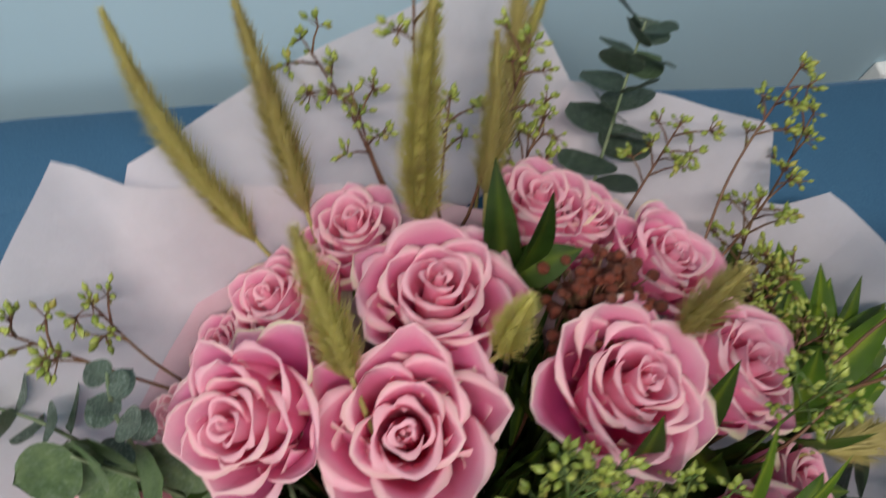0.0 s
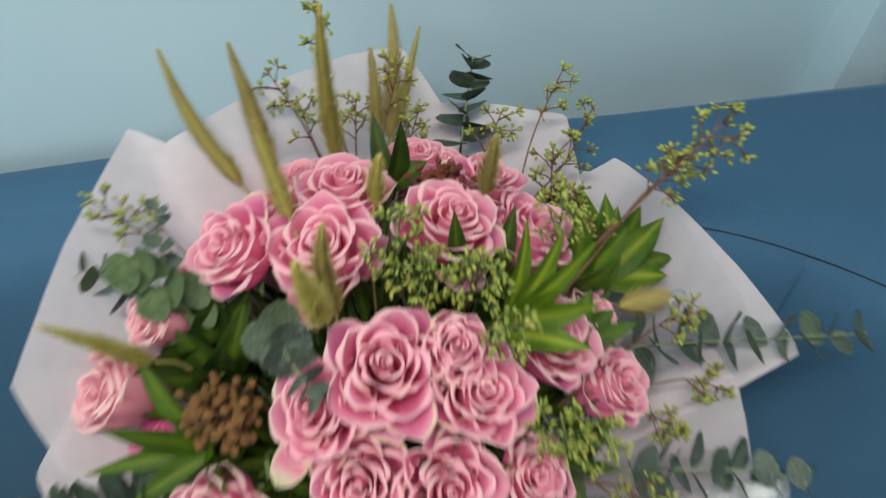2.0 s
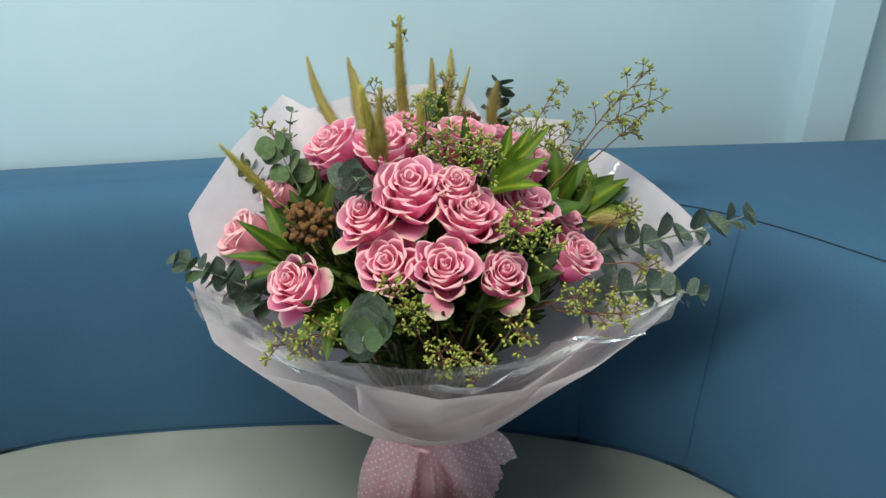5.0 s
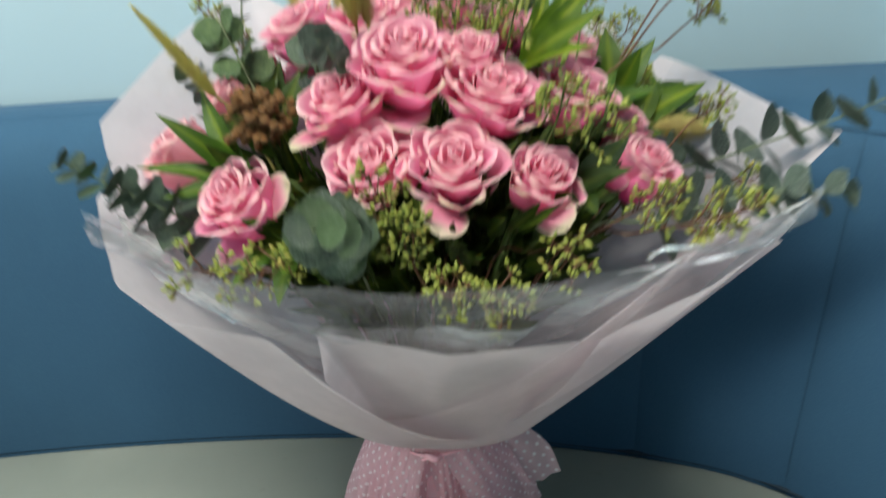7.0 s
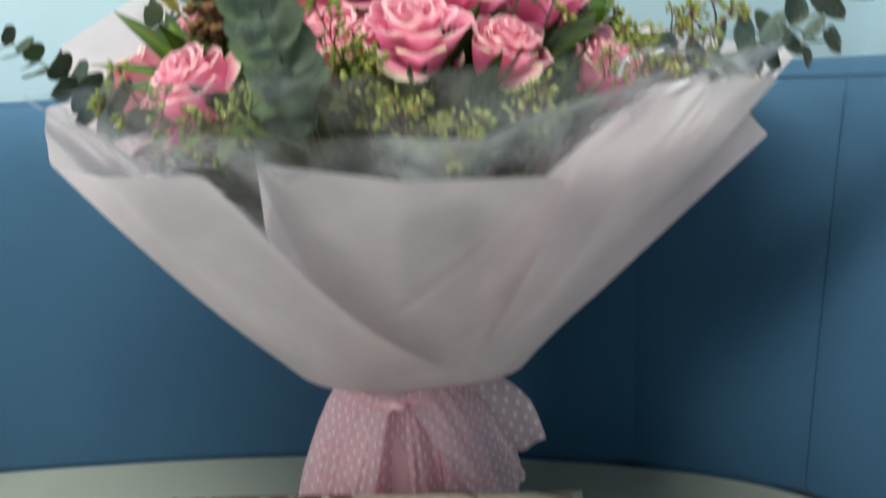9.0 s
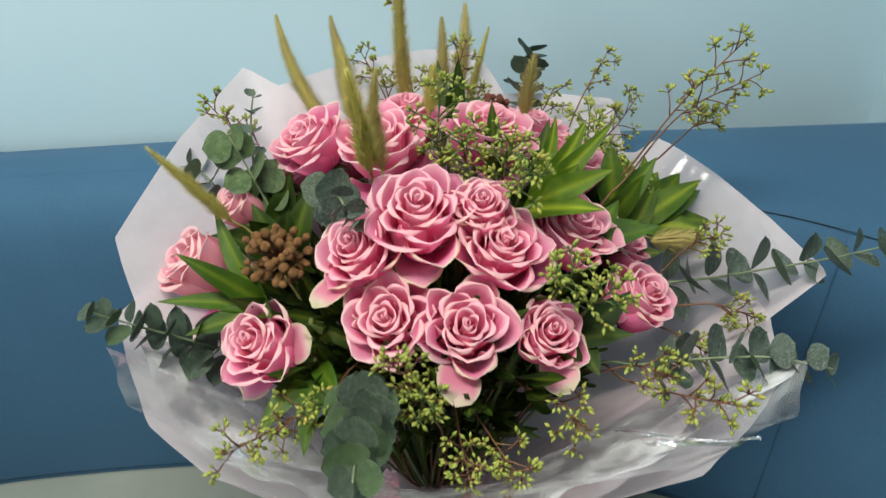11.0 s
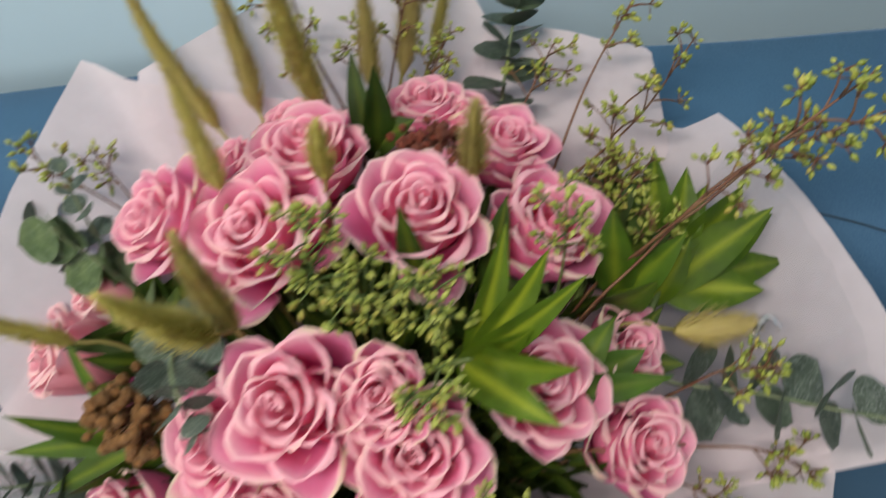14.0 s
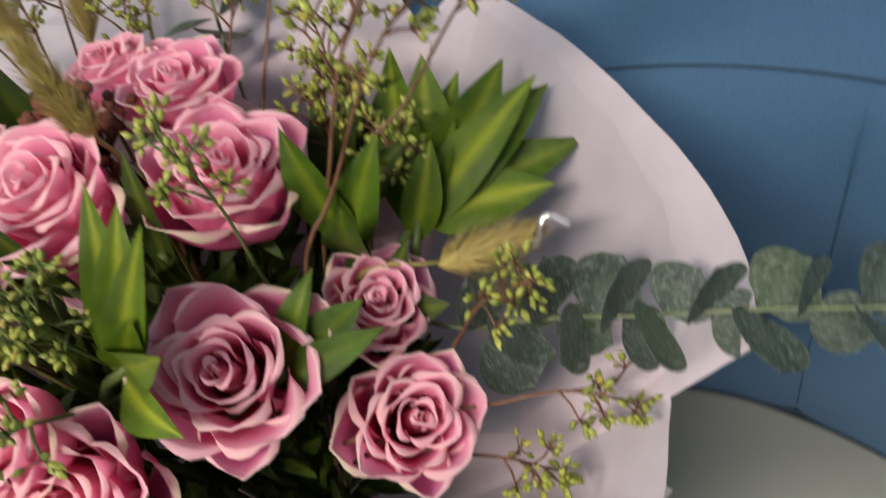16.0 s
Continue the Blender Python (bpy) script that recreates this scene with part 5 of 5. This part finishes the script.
seed_spray((-0.125, 0.185, 0.430), (-0.192, 0.206, 0.510), 6, 0.018, 12, low=0.55)
seed_spray((-0.130, 0.190, 0.430), (-0.165, 0.222, 0.482), 5, 0.014, 13, low=0.6)
# the dense clumps among the roses
seed_spray((0.010, 0.110, 0.470), (0.010, 0.117, 0.556), 16, 0.020, 14, low=0.25, stem=STEM)
seed_spray((0.020, 0.105, 0.455), (0.022, 0.098, 0.520), 16, 0.022, 15, low=0.3, stem=STEM)
seed_spray((0.050, 0.105, 0.450), (0.062, 0.098, 0.518), 16, 0.022, 16, low=0.3, stem=STEM)
seed_spray((0.055, 0.075, 0.455), (0.068, 0.040, 0.530), 10, 0.016, 17, low=0.45, stem=STEM)
seed_spray((0.146, 0.182, 0.410), (0.160, 0.214, 0.450), 11, 0.020, 18, low=0.2)
seed_spray((0.148, 0.200, 0.400), (0.160, 0.245, 0.462), 14, 0.024, 19, low=0.2)
seed_spray((0.080, 0.020, 0.420), (0.090, -0.010, 0.474), 12, 0.018, 20, low=0.35, stem=STEM)
seed_spray((0.100, 0.015, 0.410), (0.118, -0.010, 0.458), 12, 0.018, 21, low=0.35, stem=STEM)
seed_spray((0.148, 0.192, 0.405), (0.170, 0.206, 0.446), 9, 0.018, 35, low=0.3)
seed_spray((0.160, 0.170, 0.405), (0.190, 0.178, 0.436), 8, 0.016, 36, low=0.25)
seed_spray((0.118, 0.122, 0.440), (0.127, 0.140, 0.518), 9, 0.016, 37, low=0.5, stem=STEM)
# the low ones round the rim
seed_spray((0.190, 0.090, 0.395), (0.230, 0.088, 0.430), 9, 0.016, 22, low=0.4)
seed_spray((0.195, 0.060, 0.380), (0.254, 0.048, 0.374), 8, 0.016, 23, low=0.4)
seed_spray((0.170, 0.045, 0.375), (0.212, 0.032, 0.354), 8, 0.016, 24, low=0.4)
seed_spray((-0.085, 0.000, 0.360), (-0.118, -0.045, 0.372), 9, 0.020, 25, low=0.3)
seed_spray((-0.070, -0.005, 0.360), (-0.087, -0.038, 0.386), 7, 0.016, 26, low=0.4, stem=STEM)
seed_spray((-0.100, -0.010, 0.355), (-0.138, -0.086, 0.400), 9, 0.018, 27, low=0.4)
seed_spray((-0.010, 0.000, 0.370), (-0.016, -0.045, 0.395), 10, 0.018, 28, low=0.3)
seed_spray((0.010, -0.020, 0.350), (0.014, -0.098, 0.378), 11, 0.018, 29, low=0.4)
seed_spray((0.025, -0.020, 0.350), (0.048, -0.090, 0.366), 11, 0.018, 30, low=0.4)
seed_spray((0.070, -0.010, 0.360), (0.092, -0.064, 0.380), 9, 0.016, 31, low=0.4)
seed_spray((0.120, 0.000, 0.370), (0.154, -0.046, 0.408), 11, 0.018, 32, low=0.35)
seed_spray((0.135, -0.010, 0.370), (0.186, -0.086, 0.420), 11, 0.018, 33, low=0.35)

# the ones that hang before the front roses
seed_spray((-0.012, -0.022, 0.362), (-0.035, -0.048, 0.438), 11, 0.015, 38, low=0.3, label="thin spray of yellow-green seed buds before the front roses")
seed_spray((-0.008, -0.022, 0.360), (-0.014, -0.056, 0.412), 8, 0.014, 39, low=0.35, stem=STEM, label="thin spray of yellow-green seed buds before the front roses")


# ---- berry heads ----
def berry_mesh(mat):
    bm = bmesh.new()
    bmesh.ops.create_icosphere(bm, subdivisions=2, radius=0.5)
    for v in bm.verts:
        v.co *= 1 + 0.10 * noise.noise(v.co * 4)
        v.co.z *= 1.15
    me = bpy.data.meshes.new("berry")
    bm.to_mesh(me)
    bm.free()
    me.shade_smooth()
    me.materials.append(mat)
    return me


def berry_head(at, to, radius, count, size, mat, seed, label):
    rng = random.Random(seed)
    head = thing("berry_head", label, "berries")
    me = berry_mesh(mat)
    c, t = Vector(at), Vector(to).normalized()
    pieces = [tube(stem_line(c - t * radius * 0.8, t), 0.0018, 5)]
    for k in range(count):
        d = (t * 0.75 + Vector((rng.uniform(-1, 1), rng.uniform(-1, 1), rng.uniform(-1, 1)))).normalized()
        p = c - t * radius * 0.5 + d * radius * rng.uniform(0.55, 1.15)
        pieces.append(tube([c - t * radius * 0.8, p], [0.0006, 0.0005], 4))
        part("berry", me, head, m=facing(p, d, rng.uniform(0, 90), size * rng.uniform(0.7, 1.15)))
    part("stem", mesh_of("stem", *joined(pieces), STEM_RED), head)
    return head


berry_head((-0.121, 0.060, 0.450), (-0.15, -0.60, 0.8), 0.027, 74, 0.0075, BERRY, 1, "head of small brown round berries among the roses")
berry_head((0.053, 0.194, 0.489), (0.10, 0.05, 1.0), 0.029, 130, 0.0054, BERRY_RED, 2, "head of small red-brown berries among the roses")


# ---- added filler leaves, coloured dark for the shade between the stems ----
def filler_greens():
    rng = random.Random(77)
    verts, faces, uvs = [], [], []
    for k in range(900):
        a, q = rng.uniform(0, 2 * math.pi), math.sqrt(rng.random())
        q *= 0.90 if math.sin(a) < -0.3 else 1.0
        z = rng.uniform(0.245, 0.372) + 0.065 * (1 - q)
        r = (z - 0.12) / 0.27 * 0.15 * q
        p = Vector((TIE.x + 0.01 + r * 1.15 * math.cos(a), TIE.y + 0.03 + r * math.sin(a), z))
        d = Vector((math.cos(a) * q + rng.uniform(-0.5, 0.5), math.sin(a) * q + rng.uniform(-0.5, 0.5), rng.uniform(0.3, 1.0))).normalized()
        s = d.orthogonal().normalized()
        s = Matrix.Rotation(rng.uniform(0, 6.28), 3, d) @ s
        n0 = d.cross(s)
        length, width = rng.uniform(0.035, 0.055), rng.uniform(0.010, 0.016)
        n = len(verts)
        for v, w in ((0, 0.15), (0.3, 0.9), (0.6, 0.85), (0.85, 0.4), (1, 0.02)):
            for u in (-1, 0, 1):
                verts.append(p + d * length * v + s * width * 0.5 * w * u + n0 * (0.15 * width * abs(u) + 0.1 * length * v * v))
                uvs.append((abs(u), v))
        for r_ in range(4):
            for c in range(2):
                i = n + r_ * 3 + c
                faces.append((i, i + 1, i + 4, i + 3))
    tagged(new("filler_leaves", mesh_of("filler_leaves", verts, faces, LEAF_DARK_SHADE, uvs)), "added filler leaves between the stems, coloured dark for the shade there", "leaves", kind="stuff")


filler_greens()
